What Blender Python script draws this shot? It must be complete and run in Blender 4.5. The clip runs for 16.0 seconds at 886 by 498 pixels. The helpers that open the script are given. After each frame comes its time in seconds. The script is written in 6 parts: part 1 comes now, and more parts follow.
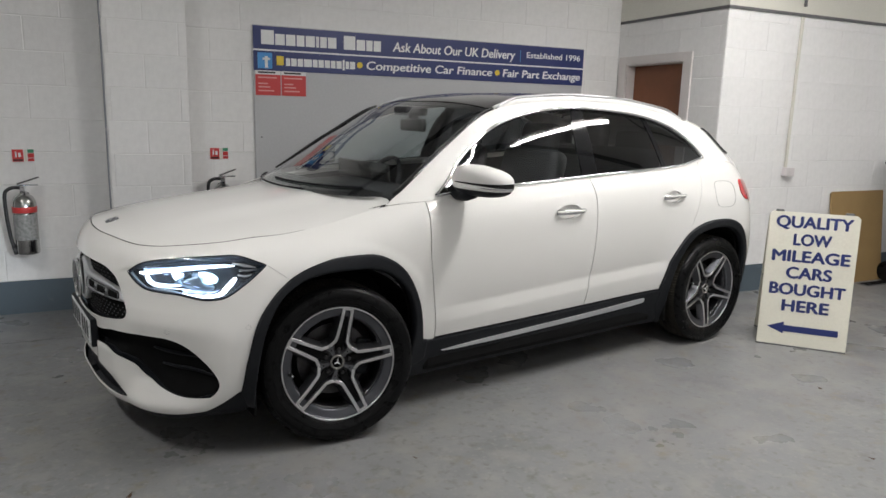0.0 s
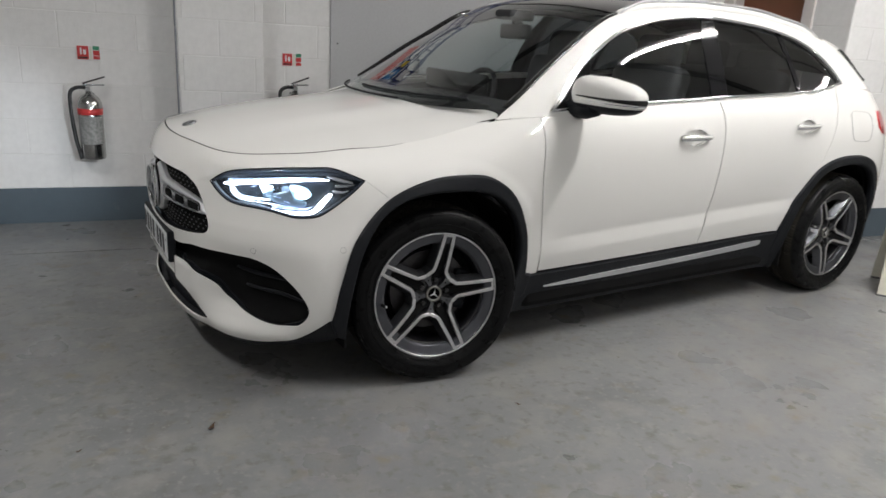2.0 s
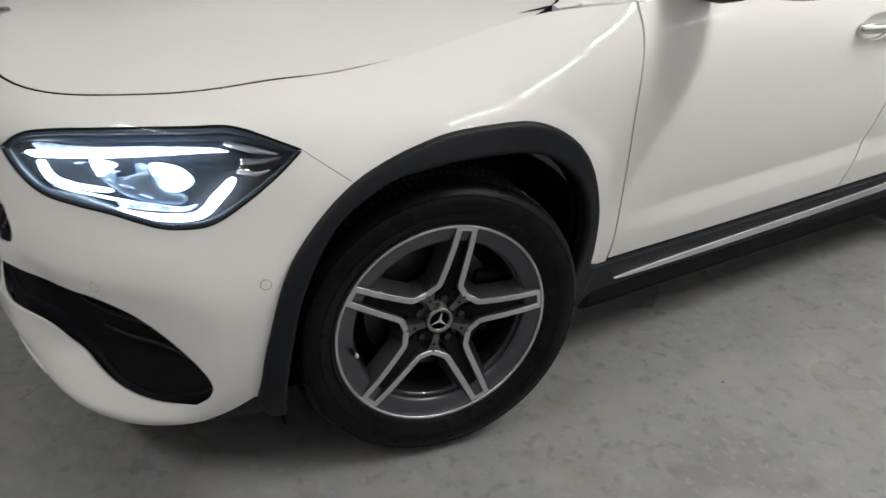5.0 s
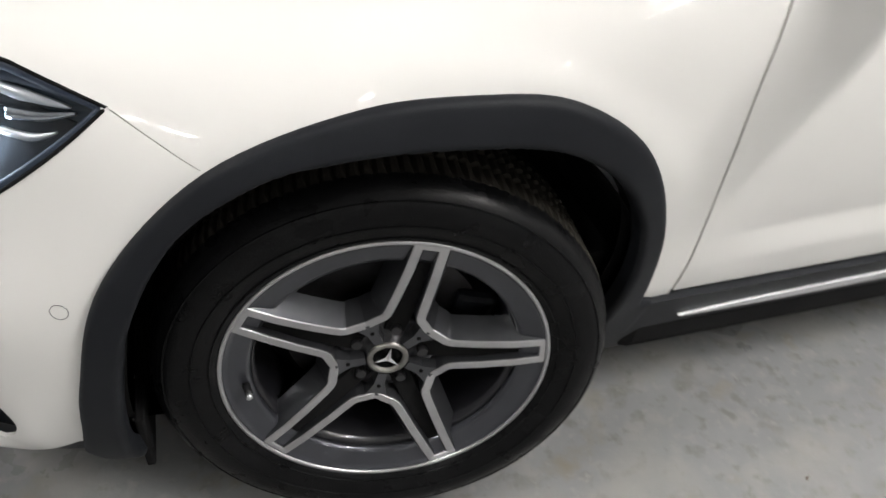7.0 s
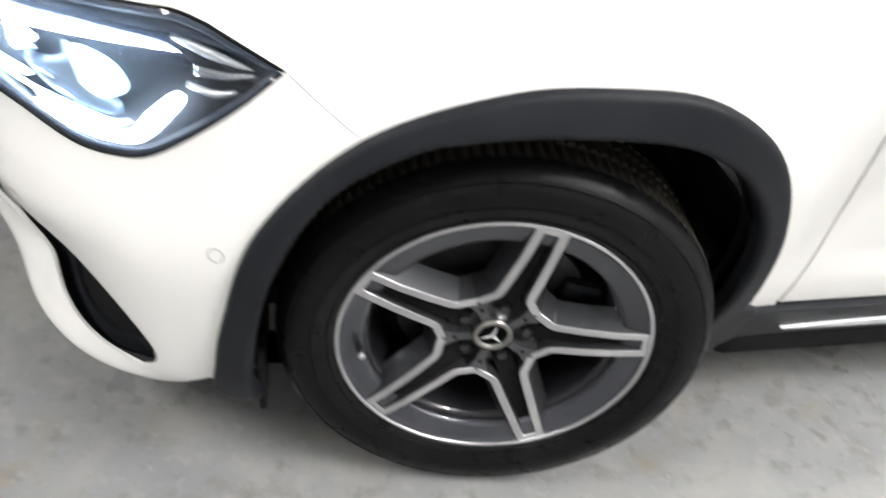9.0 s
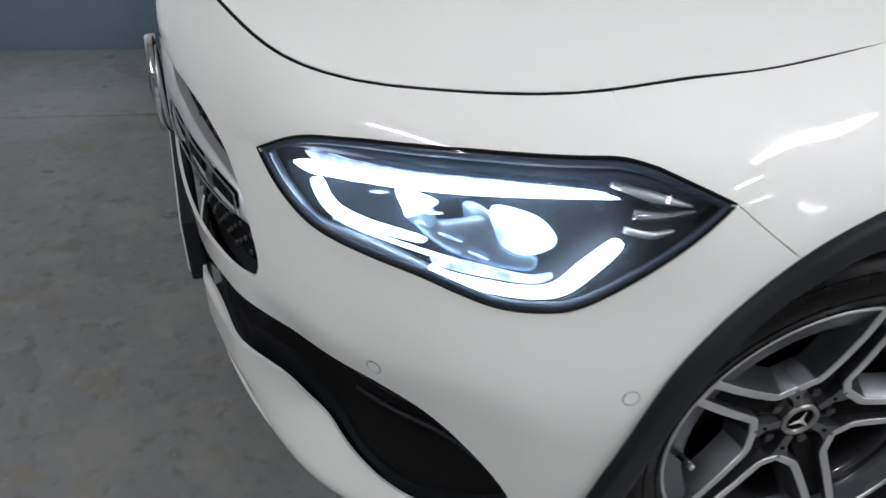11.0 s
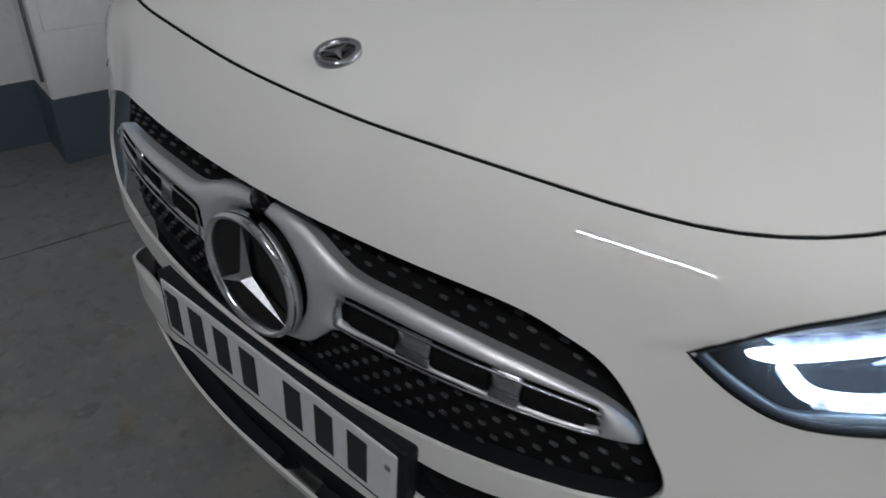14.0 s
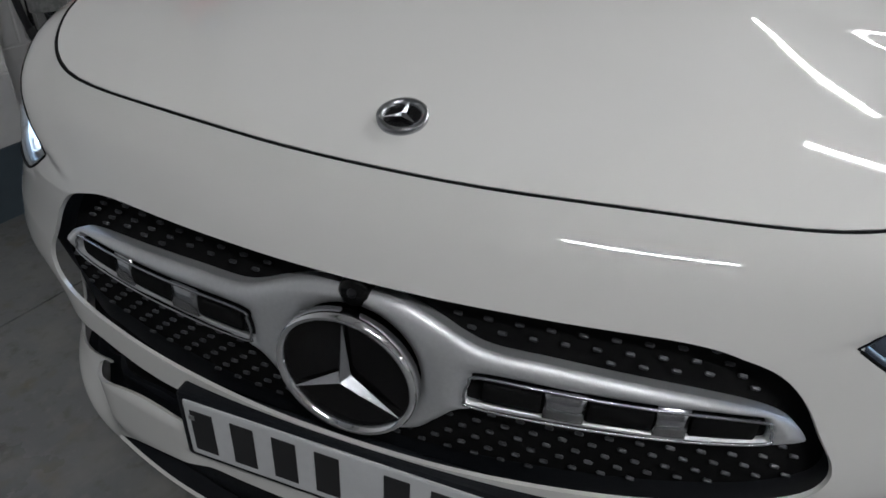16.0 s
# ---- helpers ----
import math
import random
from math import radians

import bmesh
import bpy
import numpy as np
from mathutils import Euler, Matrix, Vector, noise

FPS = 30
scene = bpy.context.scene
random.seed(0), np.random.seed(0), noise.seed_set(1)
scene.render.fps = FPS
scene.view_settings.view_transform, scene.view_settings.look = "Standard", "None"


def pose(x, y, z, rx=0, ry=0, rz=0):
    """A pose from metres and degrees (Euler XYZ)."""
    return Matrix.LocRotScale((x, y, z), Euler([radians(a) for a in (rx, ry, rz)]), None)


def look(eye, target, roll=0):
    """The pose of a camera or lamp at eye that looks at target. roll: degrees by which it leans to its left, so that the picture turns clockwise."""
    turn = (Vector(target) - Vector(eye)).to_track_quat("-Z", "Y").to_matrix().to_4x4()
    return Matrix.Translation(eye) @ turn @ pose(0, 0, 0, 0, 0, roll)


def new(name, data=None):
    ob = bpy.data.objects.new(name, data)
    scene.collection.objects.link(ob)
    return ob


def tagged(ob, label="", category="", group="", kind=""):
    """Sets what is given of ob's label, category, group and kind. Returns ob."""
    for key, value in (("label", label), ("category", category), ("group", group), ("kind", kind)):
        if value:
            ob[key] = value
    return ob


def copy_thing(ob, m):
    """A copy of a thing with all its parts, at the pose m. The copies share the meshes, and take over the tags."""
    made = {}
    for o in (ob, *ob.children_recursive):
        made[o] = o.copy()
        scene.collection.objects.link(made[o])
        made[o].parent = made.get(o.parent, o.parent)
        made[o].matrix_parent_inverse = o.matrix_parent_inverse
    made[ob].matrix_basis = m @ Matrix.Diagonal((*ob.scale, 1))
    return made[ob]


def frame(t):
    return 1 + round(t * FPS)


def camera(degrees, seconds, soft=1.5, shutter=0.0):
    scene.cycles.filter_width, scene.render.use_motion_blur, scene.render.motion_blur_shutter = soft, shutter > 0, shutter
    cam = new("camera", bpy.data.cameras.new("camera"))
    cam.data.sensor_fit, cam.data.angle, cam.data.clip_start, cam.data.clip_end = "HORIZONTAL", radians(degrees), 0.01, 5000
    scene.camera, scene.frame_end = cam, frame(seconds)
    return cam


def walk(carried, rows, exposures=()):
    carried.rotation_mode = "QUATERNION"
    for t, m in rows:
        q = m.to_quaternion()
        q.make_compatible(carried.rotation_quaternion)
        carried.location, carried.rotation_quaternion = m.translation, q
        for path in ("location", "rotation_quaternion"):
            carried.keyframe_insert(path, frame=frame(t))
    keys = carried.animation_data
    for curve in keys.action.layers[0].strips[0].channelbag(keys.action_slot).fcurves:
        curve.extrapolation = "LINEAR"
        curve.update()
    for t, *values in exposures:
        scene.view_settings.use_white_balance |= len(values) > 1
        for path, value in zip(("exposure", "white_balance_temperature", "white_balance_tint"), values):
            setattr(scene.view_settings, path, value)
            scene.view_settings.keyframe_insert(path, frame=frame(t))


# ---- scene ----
cam = camera(65.2, 16.0, shutter=0.5)
PATH = [
    (0, (-1.338, -3.502, 1.468), (-0.199, -1.904, 1.083), 1.5),
    (0.5, (-1.338, -3.487, 1.446), (-0.203, -1.884, 1.067), 2.3),
    (1, (-1.364, -3.376, 1.399), (-0.313, -1.732, 0.961), 3.3),
    (1.5, (-1.386, -3.228, 1.417), (-0.35, -1.601, 0.89), 2.9),
    (2, (-1.369, -3.059, 1.36), (-0.353, -1.441, 0.768), 3.6),
    (2.5, (-1.229, -2.871, 1.403), (-0.27, -1.239, 0.757), 3.0),
    (3, (-1.144, -2.678, 1.351), (-0.165, -1.067, 0.683), 3.8),
    (5.5, (-0.605, -1.778, 1.292), (0.321, -0.401, 0.175), 4.3),
    (6, (-0.501, -1.615, 1.25), (0.434, -0.348, 0.016), 6.4),
    (6.5, (-0.4, -1.573, 1.23), (0.456, -0.304, -0.057), 7.3),
    (7, (-0.231, -1.53, 1.222), (0.37, -0.129, -0.072), 7.9),
    (7.5, (-0.192, -1.488, 1.206), (0.312, -0.085, -0.126), 7.5),
    (8, (-0.207, -1.494, 1.2), (0.293, -0.139, -0.185), 7.9),
    (8.5, (-0.217, -1.528, 1.204), (0.262, -0.171, -0.186), 8.9),
    (9, (-0.316, -1.555, 1.228), (0.093, -0.12, -0.103), 8.9),
    (9.5, (-0.485, -1.561, 1.256), (-0.117, 0.019, 0.086), 5.5),
    (12, (-1.009, -1.031, 1.216), (-0.143, 0.326, 0.03), 3.8),
    (12.5, (-1.07, -0.904, 1.219), (-0.088, 0.399, 0.062), 3.9),
    (13, (-1.152, -0.812, 1.238), (-0.035, 0.374, 0.078), 4.2),
    (13.5, (-1.279, -0.725, 1.241), (-0.002, 0.297, 0.09), 2.6),
    (14, (-1.318, -0.623, 1.238), (-0.015, 0.373, 0.093), 4.3),
    (14.5, (-1.301, -0.503, 1.236), (0.052, 0.429, 0.096), 2.9),
    (15, (-1.318, -0.431, 1.245), (0.113, 0.391, 0.115), 3.8),
    (15.5, (-1.379, -0.343, 1.255), (0.152, 0.281, 0.129), 2.3),
    (16, (-1.429, -0.279, 1.253), (0.152, 0.235, 0.141), 3.2),
]
EXPOSURES = [(0, 0.2, 6500, 10), (3, 0.25, 6500, 10), (5.5, 0.2, 6500, 10), (6.5, 0.5, 6550, 10), (8, 1.08, 6550, 10), (9.0, 1.45, 6450, 10), (9.5, 1.5, 6300, 10), (11.8, -0.1, 6050, 10), (12.6, -0.1, 6100, 10), (13.5, -0.12, 6100, 10), (14.0, -0.1, 6150, 10), (15.5, 0.0, 6150, 10), (16, -0.05, 6150, 10)]
walk(cam, [(t, look(eye, aim, roll)) for t, eye, aim, roll in PATH], EXPOSURES)

# ---- light: ceiling battens, some added unseen as fill, and a faint world glow ----
world = bpy.data.worlds.new("faint_fill")
scene.world = world
world.use_nodes = True
world.node_tree.nodes["Background"].inputs[0].default_value = (0.9, 0.95, 1.0, 1)
world.node_tree.nodes["Background"].inputs[1].default_value = 0.02
TUBE_POWER = 69
# place, share of the power and turn of each tube
# the first three follow reflections on the car; the rest are added fill
TUBES = [(-2.4, -1.2, 0.95, 0), (1.6, -2.2, 1.45, 0), (3.3, -1.6, 0.75, -60), (6.6, -2.2, 0.4, 0), (2.1, -4.9, 0.45, 0), (5.2, -4.9, 0.3, 0), (-3.2, -7.9, 0.95, 0), (0.6, -7.9, 0.7, 0), (3.6, -7.9, 0.55, 0)]
CEILING = 3.3


# ---- materials ----
def material(name, base, rough=0.5, metal=0.0, second=None, scale=8.0, mix=0.5, fine=60.0, bump=0.0, bump_scale=120.0,
             coat=0.0, spec=0.5, detail=4.0, rough_var=0.0, island=0.0, wear=None, specks=()):
    """A surface with colour variation at two scales, fine relief and, if wished, a clear coat."""
    m = bpy.data.materials.new(name)
    m.use_nodes = True
    nt = m.node_tree
    b = nt.nodes["Principled BSDF"]
    b.inputs["Roughness"].default_value, b.inputs["Metallic"].default_value = rough, metal
    b.inputs["Coat Weight"].default_value, b.inputs["Coat Roughness"].default_value = coat, 0.03
    b.inputs["Specular IOR Level"].default_value = spec
    rgb = lambda c: (*c, 1) if isinstance(c, (tuple, list)) else (c, c, c, 1)
    b.inputs["Base Color"].default_value = rgb(base)
    co = nt.nodes.new("ShaderNodeTexCoord")

    def noise_at(s, d=detail):
        n = nt.nodes.new("ShaderNodeTexNoise")
        n.inputs["Scale"].default_value, n.inputs["Detail"].default_value = s, d
        nt.links.new(co.outputs["Object"], n.inputs["Vector"])
        return n.outputs["Fac"]

    def blend(fac, a, c, kind="MIX"):
        x = nt.nodes.new("ShaderNodeMix")
        x.data_type, x.blend_type = "RGBA", kind
        for slot, val in ((0, fac), (6, a), (7, c)):
            if isinstance(val, bpy.types.NodeSocket):
                nt.links.new(val, x.inputs[slot])
            else:
                x.inputs[slot].default_value = val
        return x.outputs[2]

    def ramp(src, lo, hi):
        r = nt.nodes.new("ShaderNodeMapRange")
        r.inputs[1].default_value, r.inputs[2].default_value = lo, hi
        nt.links.new(src, r.inputs[0])
        return r.outputs[0]

    if second is not None:
        big = ramp(noise_at(scale), 0.5 - mix / 2, 0.5 + mix / 2)
        col = blend(big, rgb(base), rgb(second))
        small = ramp(noise_at(fine, 2.0), 0.35, 0.7)
        shade = [0.5 * (x + y) * 0.86 for x, y in zip(rgb(base)[:3], rgb(second)[:3])]
        half = nt.nodes.new("ShaderNodeMath")
        half.operation = "MULTIPLY"
        half.inputs[1].default_value = 0.35
        nt.links.new(small, half.inputs[0])
        col = blend(half.outputs[0], col, rgb(tuple(shade)))
        if wear is not None:
            col = blend(ramp(noise_at(wear[1], 6.0), wear[2], wear[2] + 0.08), col, rgb(wear[0]))
        for tint, size, least, soft in specks:
            col = blend(ramp(noise_at(size, 8.0), least, least + soft), col, rgb(tint))
        if island:
            info = nt.nodes.new("ShaderNodeObjectInfo")
            k = nt.nodes.new("ShaderNodeMapRange")
            k.inputs[3].default_value, k.inputs[4].default_value = 1 - island, 1 + island
            nt.links.new(info.outputs["Random"], k.inputs[0])
            col = blend(1.0, col, k.outputs[0], "MULTIPLY")
        nt.links.new(col, b.inputs["Base Color"])
    if rough_var:
        r = nt.nodes.new("ShaderNodeMapRange")
        r.inputs[1].default_value, r.inputs[2].default_value = 0.3, 0.7
        r.inputs[3].default_value, r.inputs[4].default_value = max(0.02, rough - rough_var), min(1, rough + rough_var)
        nt.links.new(noise_at(scale * 2.3), r.inputs[0])
        nt.links.new(r.outputs[0], b.inputs["Roughness"])
    if bump:
        p = nt.nodes.new("ShaderNodeBump")
        p.inputs["Strength"].default_value, p.inputs["Distance"].default_value = bump, 0.002
        nt.links.new(noise_at(bump_scale, 3.0), p.inputs["Height"])
        nt.links.new(p.outputs[0], b.inputs["Normal"])
    return m


def glow(name, colour, strength, vary=None):
    m = bpy.data.materials.new(name)
    m.use_nodes = True
    b = m.node_tree.nodes["Principled BSDF"]
    b.inputs["Base Color"].default_value = (*colour, 1)
    b.inputs["Emission Color"].default_value = (*colour, 1)
    b.inputs["Emission Strength"].default_value = strength
    if vary:
        nt = m.node_tree
        co, no, mr = (nt.nodes.new("ShaderNode" + k) for k in ("TexCoord", "TexNoise", "MapRange"))
        no.inputs["Scale"].default_value = vary
        mr.inputs[1].default_value, mr.inputs[2].default_value, mr.inputs[3].default_value, mr.inputs[4].default_value = 0.35, 0.68, strength * 0.15, strength * 1.7
        nt.links.new(co.outputs["Object"], no.inputs["Vector"])
        nt.links.new(no.outputs["Fac"], mr.inputs[0])
        nt.links.new(mr.outputs[0], b.inputs["Emission Strength"])
    return m


def pane(name, tint, gloss=1.0, haze=0.0):
    """Thin glass: what lies behind shows through the tint, and the surface mirrors by Fresnel."""
    m = bpy.data.materials.new(name)
    m.use_nodes = True
    nt = m.node_tree
    nt.nodes.remove(nt.nodes["Principled BSDF"])
    clear, shine, edge, power, fres, mixer = (nt.nodes.new("ShaderNode" + k) for k in ("BsdfTransparent", "BsdfGlossy", "LayerWeight", "Math", "Math", "MixShader"))
    clear.inputs[0].default_value = (*tint, 1)
    shine.inputs["Roughness"].default_value = 0.01
    shine.inputs["Color"].default_value = (gloss, gloss, gloss, 1)
    edge.inputs["Blend"].default_value = 0.5
    power.operation, power.inputs[1].default_value = "POWER", 4.0
    fres.operation, fres.inputs[1].default_value, fres.inputs[2].default_value = "MULTIPLY_ADD", 0.93, 0.06
    nt.links.new(edge.outputs["Facing"], power.inputs[0])
    nt.links.new(power.outputs[0], fres.inputs[0])
    nt.links.new(fres.outputs[0], mixer.inputs[0])
    through_it = clear
    if haze:
        through_it, dull = (nt.nodes.new("ShaderNode" + k) for k in ("MixShader", "BsdfTranslucent"))
        through_it.inputs[0].default_value = haze
        dull.inputs[0].default_value = (0.72, 0.86, 1.0, 1)
        nt.links.new(clear.outputs[0], through_it.inputs[1])
        nt.links.new(dull.outputs[0], through_it.inputs[2])
    nt.links.new(through_it.outputs[0], mixer.inputs[1])
    nt.links.new(shine.outputs[0], mixer.inputs[2])
    nt.links.new(mixer.outputs[0], nt.nodes["Material Output"].inputs[0])
    return m


PAINT = material("white_car_paint", (0.80, 0.793, 0.765), 0.5, coat=1.0, spec=0.0)
PLASTIC = material("dark_grained_plastic", (0.0085, 0.0097, 0.0125), 0.55, spec=0.20, second=(0.012, 0.0135, 0.0165), scale=14, bump=0.25, bump_scale=700)
GLOSS_BLACK = material("gloss_black", (0.008, 0.008, 0.009), 0.12, coat=0.6, second=(0.012, 0.012, 0.013), scale=20)
PILLAR_BLACK = material("polished_black_pillar", (0.007, 0.007, 0.008), 0.07, spec=0.3, second=(0.010, 0.010, 0.011), scale=20)
VOID = material("matt_black_liner", (0.006, 0.006, 0.0065), 0.9, spec=0.1, second=(0.010, 0.010, 0.010), scale=10, bump=0.2)
RUBBER = material("tyre_rubber", (0.0028, 0.0030, 0.0034), 0.34, spec=0.13, second=(0.0065, 0.0066, 0.007), scale=9, bump=0.3, bump_scale=300, rough_var=0.15)
TREAD = material("dusty_tread_rubber", (0.038, 0.034, 0.027), 0.8, spec=0.2, second=(0.020, 0.018, 0.015), scale=14, bump=0.4, bump_scale=200)
ALLOY = material("grey_painted_alloy", (0.050, 0.053, 0.062), 0.30, metal=0.6, coat=0.5, second=(0.066, 0.069, 0.080), scale=12)
SPOKE_GREY = material("dark_grey_alloy", (0.125, 0.128, 0.138), 0.32, metal=0.85, coat=0.3, second=(0.105, 0.108, 0.117), scale=20)
HUB_GREY = material("dark_alloy_hub", (0.016, 0.016, 0.019), 0.28, metal=0.4, coat=0.5, second=(0.024, 0.024, 0.028), scale=30)
PIN_GREY = material("dull_silver_pin", (0.075, 0.078, 0.083), 0.4, metal=0.5, second=(0.06, 0.063, 0.068), scale=40)
MACHINED = material("machined_aluminium", (0.69, 0.69, 0.70), 0.34, metal=1.0, second=(0.61, 0.61, 0.63), scale=30, fine=300)
CHROME = material("chrome", (0.82, 0.83, 0.85), 0.07, metal=1.0)
SATIN = material("satin_silver", (0.78, 0.79, 0.81), 0.42, metal=0.9, second=(0.74, 0.75, 0.77), scale=10, fine=200)
BAR_SILVER = material("silver_lacquer", (0.76, 0.77, 0.79), 0.50, metal=0.80, coat=0.0, second=(0.75, 0.76, 0.77), scale=10, fine=200)
EMBLEM_BLACK = material("black_emblem_glass", (0.004, 0.004, 0.0045), 0.10, spec=0.25, second=(0.006, 0.006, 0.006), scale=30)
CAP_RING = material("dull_cap_ring", (0.36, 0.35, 0.33), 0.34, metal=0.9, second=(0.24, 0.235, 0.22), scale=160)
STAR_STEEL = material("brushed_steel_ornament", (0.46, 0.47, 0.49), 0.26, metal=1.0, second=(0.42, 0.43, 0.45), scale=40)
DISC_STEEL = material("brake_steel", (0.10, 0.10, 0.105), 0.40, metal=0.8, second=(0.055, 0.05, 0.05), scale=30)
RED_LENS = material("red_lamp_lens", (0.55, 0.02, 0.03), 0.12, coat=1.0, second=(0.7, 0.05, 0.05), scale=20)
SEAT_CLOTH = material("black_upholstery", (0.03, 0.03, 0.033), 0.7, second=(0.045, 0.045, 0.05), scale=20, bump=0.3)
GLASS_CLEAR = pane("windscreen_glass", (0.78, 0.84, 0.84))
GLASS_FRONT = pane("front_side_glass", (0.64, 0.69, 0.69))
GLASS_DARK = pane("privacy_glass", (0.09, 0.095, 0.10))
LAMP_COVER = pane("lamp_cover_glass", (0.92, 0.94, 0.97), 0.8, 0.03)
LED_WHITE = glow("led_light_guide", (0.80, 0.90, 1.0), 7.0)
LED_SOFT = glow("led_reflector", (0.72, 0.86, 1.0), 3.0, 45.0)
LED_FACE = glow("led_projector_face", (0.55, 0.78, 0.92), 2.2, 30.0)
# glow put on unlit lamp parts for scattered light and glints
SCATTER_GLOW = glow("led_scatter", (0.55, 0.70, 1.0), 1.0, 55.0)
BEZEL_BLUE = material("smoked_blue_metal", (0.34, 0.42, 0.50), 0.34, metal=0.55, second=(0.26, 0.34, 0.42), scale=30)
LAMP_INNER = material("dark_blue_lamp_housing", (0.040, 0.066, 0.085), 0.36, metal=0.25, coat=0.5, second=(0.022, 0.038, 0.052), scale=25)
LAMP_RIM = material("dark_blue_lamp_rim", (0.012, 0.020, 0.038), 0.5, coat=0.2, second=(0.024, 0.036, 0.062), scale=25)
PLATE_WHITE = material("plate_white", (0.72, 0.73, 0.74), 0.35, second=(0.66, 0.67, 0.68), scale=12)
PLATE_BLACK = material("plate_black", (0.015, 0.015, 0.018), 0.4, second=(0.02, 0.02, 0.02), scale=12)

CONCRETE = material("worn_grey_floor_paint", (0.176, 0.179, 0.184), 0.36, second=(0.222, 0.223, 0.224), scale=0.9, mix=0.5, fine=16.0, detail=10,
                    bump=0.35, bump_scale=60, rough_var=0.14, wear=((0.212, 0.209, 0.202), 3.7, 0.56),
                    specks=(((0.125, 0.126, 0.13), 2.1, 0.54, 0.30), ((0.19, 0.171, 0.136), 7.0, 0.585, 0.12), ((0.245, 0.24, 0.228), 13.0, 0.55, 0.18), ((0.150, 0.145, 0.138), 24.0, 0.55, 0.14), ((0.25, 0.243, 0.23), 4.6, 0.53, 0.22),
                            ((0.135, 0.128, 0.115), 9.5, 0.60, 0.14), ((0.235, 0.232, 0.225), 38.0, 0.56, 0.16)))
WALL_WHITE = material("white_painted_blockwork", (0.81, 0.805, 0.795), 0.72, second=(0.85, 0.845, 0.835), scale=1.1, mix=0.7, fine=22, detail=6,
                      bump=0.45, bump_scale=70, island=0.018)
MORTAR = material("painted_mortar", (0.80, 0.795, 0.78), 0.8, second=(0.83, 0.825, 0.81), scale=4, bump=0.4)
WALL_CREAM = material("cream_painted_wall", (0.66, 0.645, 0.57), 0.7, second=(0.71, 0.695, 0.63), scale=1.5, bump=0.3)
SKIRT_BLUE = material("blue_grey_floor_band", (0.085, 0.115, 0.140), 0.5, second=(0.10, 0.13, 0.155), scale=2.5, fine=20, bump=0.3, bump_scale=60,
                      wear=((0.16, 0.18, 0.20), 6.0, 0.68))
CEIL = material("pale_ceiling_sheet", (0.76, 0.76, 0.75), 0.8, second=(0.72, 0.72, 0.71), scale=1.0)
WALL_UNSEEN = material("unseen_grey_wall", (0.50, 0.50, 0.50), 0.7, second=(0.56, 0.56, 0.56), scale=1.0)
STEEL_DARK = material("dark_roof_steel", (0.10, 0.10, 0.105), 0.6, second=(0.13, 0.13, 0.13), scale=5)
WHITE_GLOSS = material("white_gloss_joinery", (0.74, 0.70, 0.68), 0.4, second=(0.70, 0.66, 0.64), scale=6)
DOOR_BROWN = material("brown_wood_door", (0.26, 0.09, 0.035), 0.45, second=(0.16, 0.055, 0.022), scale=3.0, fine=40)
BOARD_GREY = material("grey_sign_panel", (0.50, 0.505, 0.515), 0.45, second=(0.53, 0.535, 0.545), scale=0.8)
BLUE = material("royal_blue_vinyl", (0.017, 0.029, 0.135), 0.4, second=(0.021, 0.034, 0.15), scale=4)
SIGN_WHITE = material("white_vinyl", (0.85, 0.85, 0.85), 0.45, second=(0.81, 0.81, 0.82), scale=9)
SIGN_YELLOW = material("yellow_vinyl", (0.80, 0.60, 0.06), 0.45)
SIGN_RED = material("red_vinyl", (0.62, 0.05, 0.05), 0.45, second=(0.56, 0.05, 0.05), scale=9)
SIGN_GREEN = material("green_vinyl", (0.05, 0.28, 0.16), 0.45)
SIGN_SKY = material("light_blue_vinyl", (0.07, 0.30, 0.66), 0.45)
BOARD_IVORY = material("ivory_sign_board", (0.74, 0.72, 0.62), 0.45, second=(0.69, 0.67, 0.57), scale=5, fine=60, wear=((0.45, 0.42, 0.36), 14.0, 0.74))
BOARD_TAN = material("tan_fibreboard", (0.36, 0.235, 0.10), 0.75, second=(0.31, 0.20, 0.085), scale=5, fine=120)
STAINLESS = material("polished_stainless", (0.60, 0.60, 0.59), 0.16, metal=1.0, second=(0.50, 0.50, 0.49), scale=9)
BIN_GREY = material("dark_grey_moulded_plastic", (0.045, 0.048, 0.055), 0.5, second=(0.06, 0.063, 0.07), scale=8, bump=0.2)
LEAF = material("dry_brown_leaf", (0.06, 0.035, 0.02), 0.8, second=(0.10, 0.055, 0.03), scale=60)
SOCKET_WHITE = material("white_electrical_plastic", (0.74, 0.70, 0.70), 0.4, second=(0.70, 0.66, 0.66), scale=9)


# ---- building helpers ----
def mesh_object(name, verts, faces, mat, parent=None, label="", smooth=True):
    me = bpy.data.meshes.new(name)
    me.from_pydata([tuple(map(float, v)) for v in verts], [], [tuple(map(int, f)) for f in faces])
    me.materials.append(mat)
    if smooth:
        me.polygons.foreach_set("use_smooth", [True] * len(me.polygons))
    me.update()
    ob = new(name, me)
    ob.parent = parent
    if label:
        tagged(ob, label)
    return ob


def part(name, bm, mat, parent=None, label="", smooth=False, normals=True):
    """Links a bmesh as one mesh object under a thing or a part."""
    if normals:
        bmesh.ops.recalc_face_normals(bm, faces=bm.faces)
    me = bpy.data.meshes.new(name)
    bm.to_mesh(me)
    bm.free()
    me.materials.append(mat)
    if smooth:
        me.polygons.foreach_set("use_smooth", [True] * len(me.polygons))
    ob = new(name, me)
    ob.parent = parent
    if label:
        tagged(ob, label)
    return ob


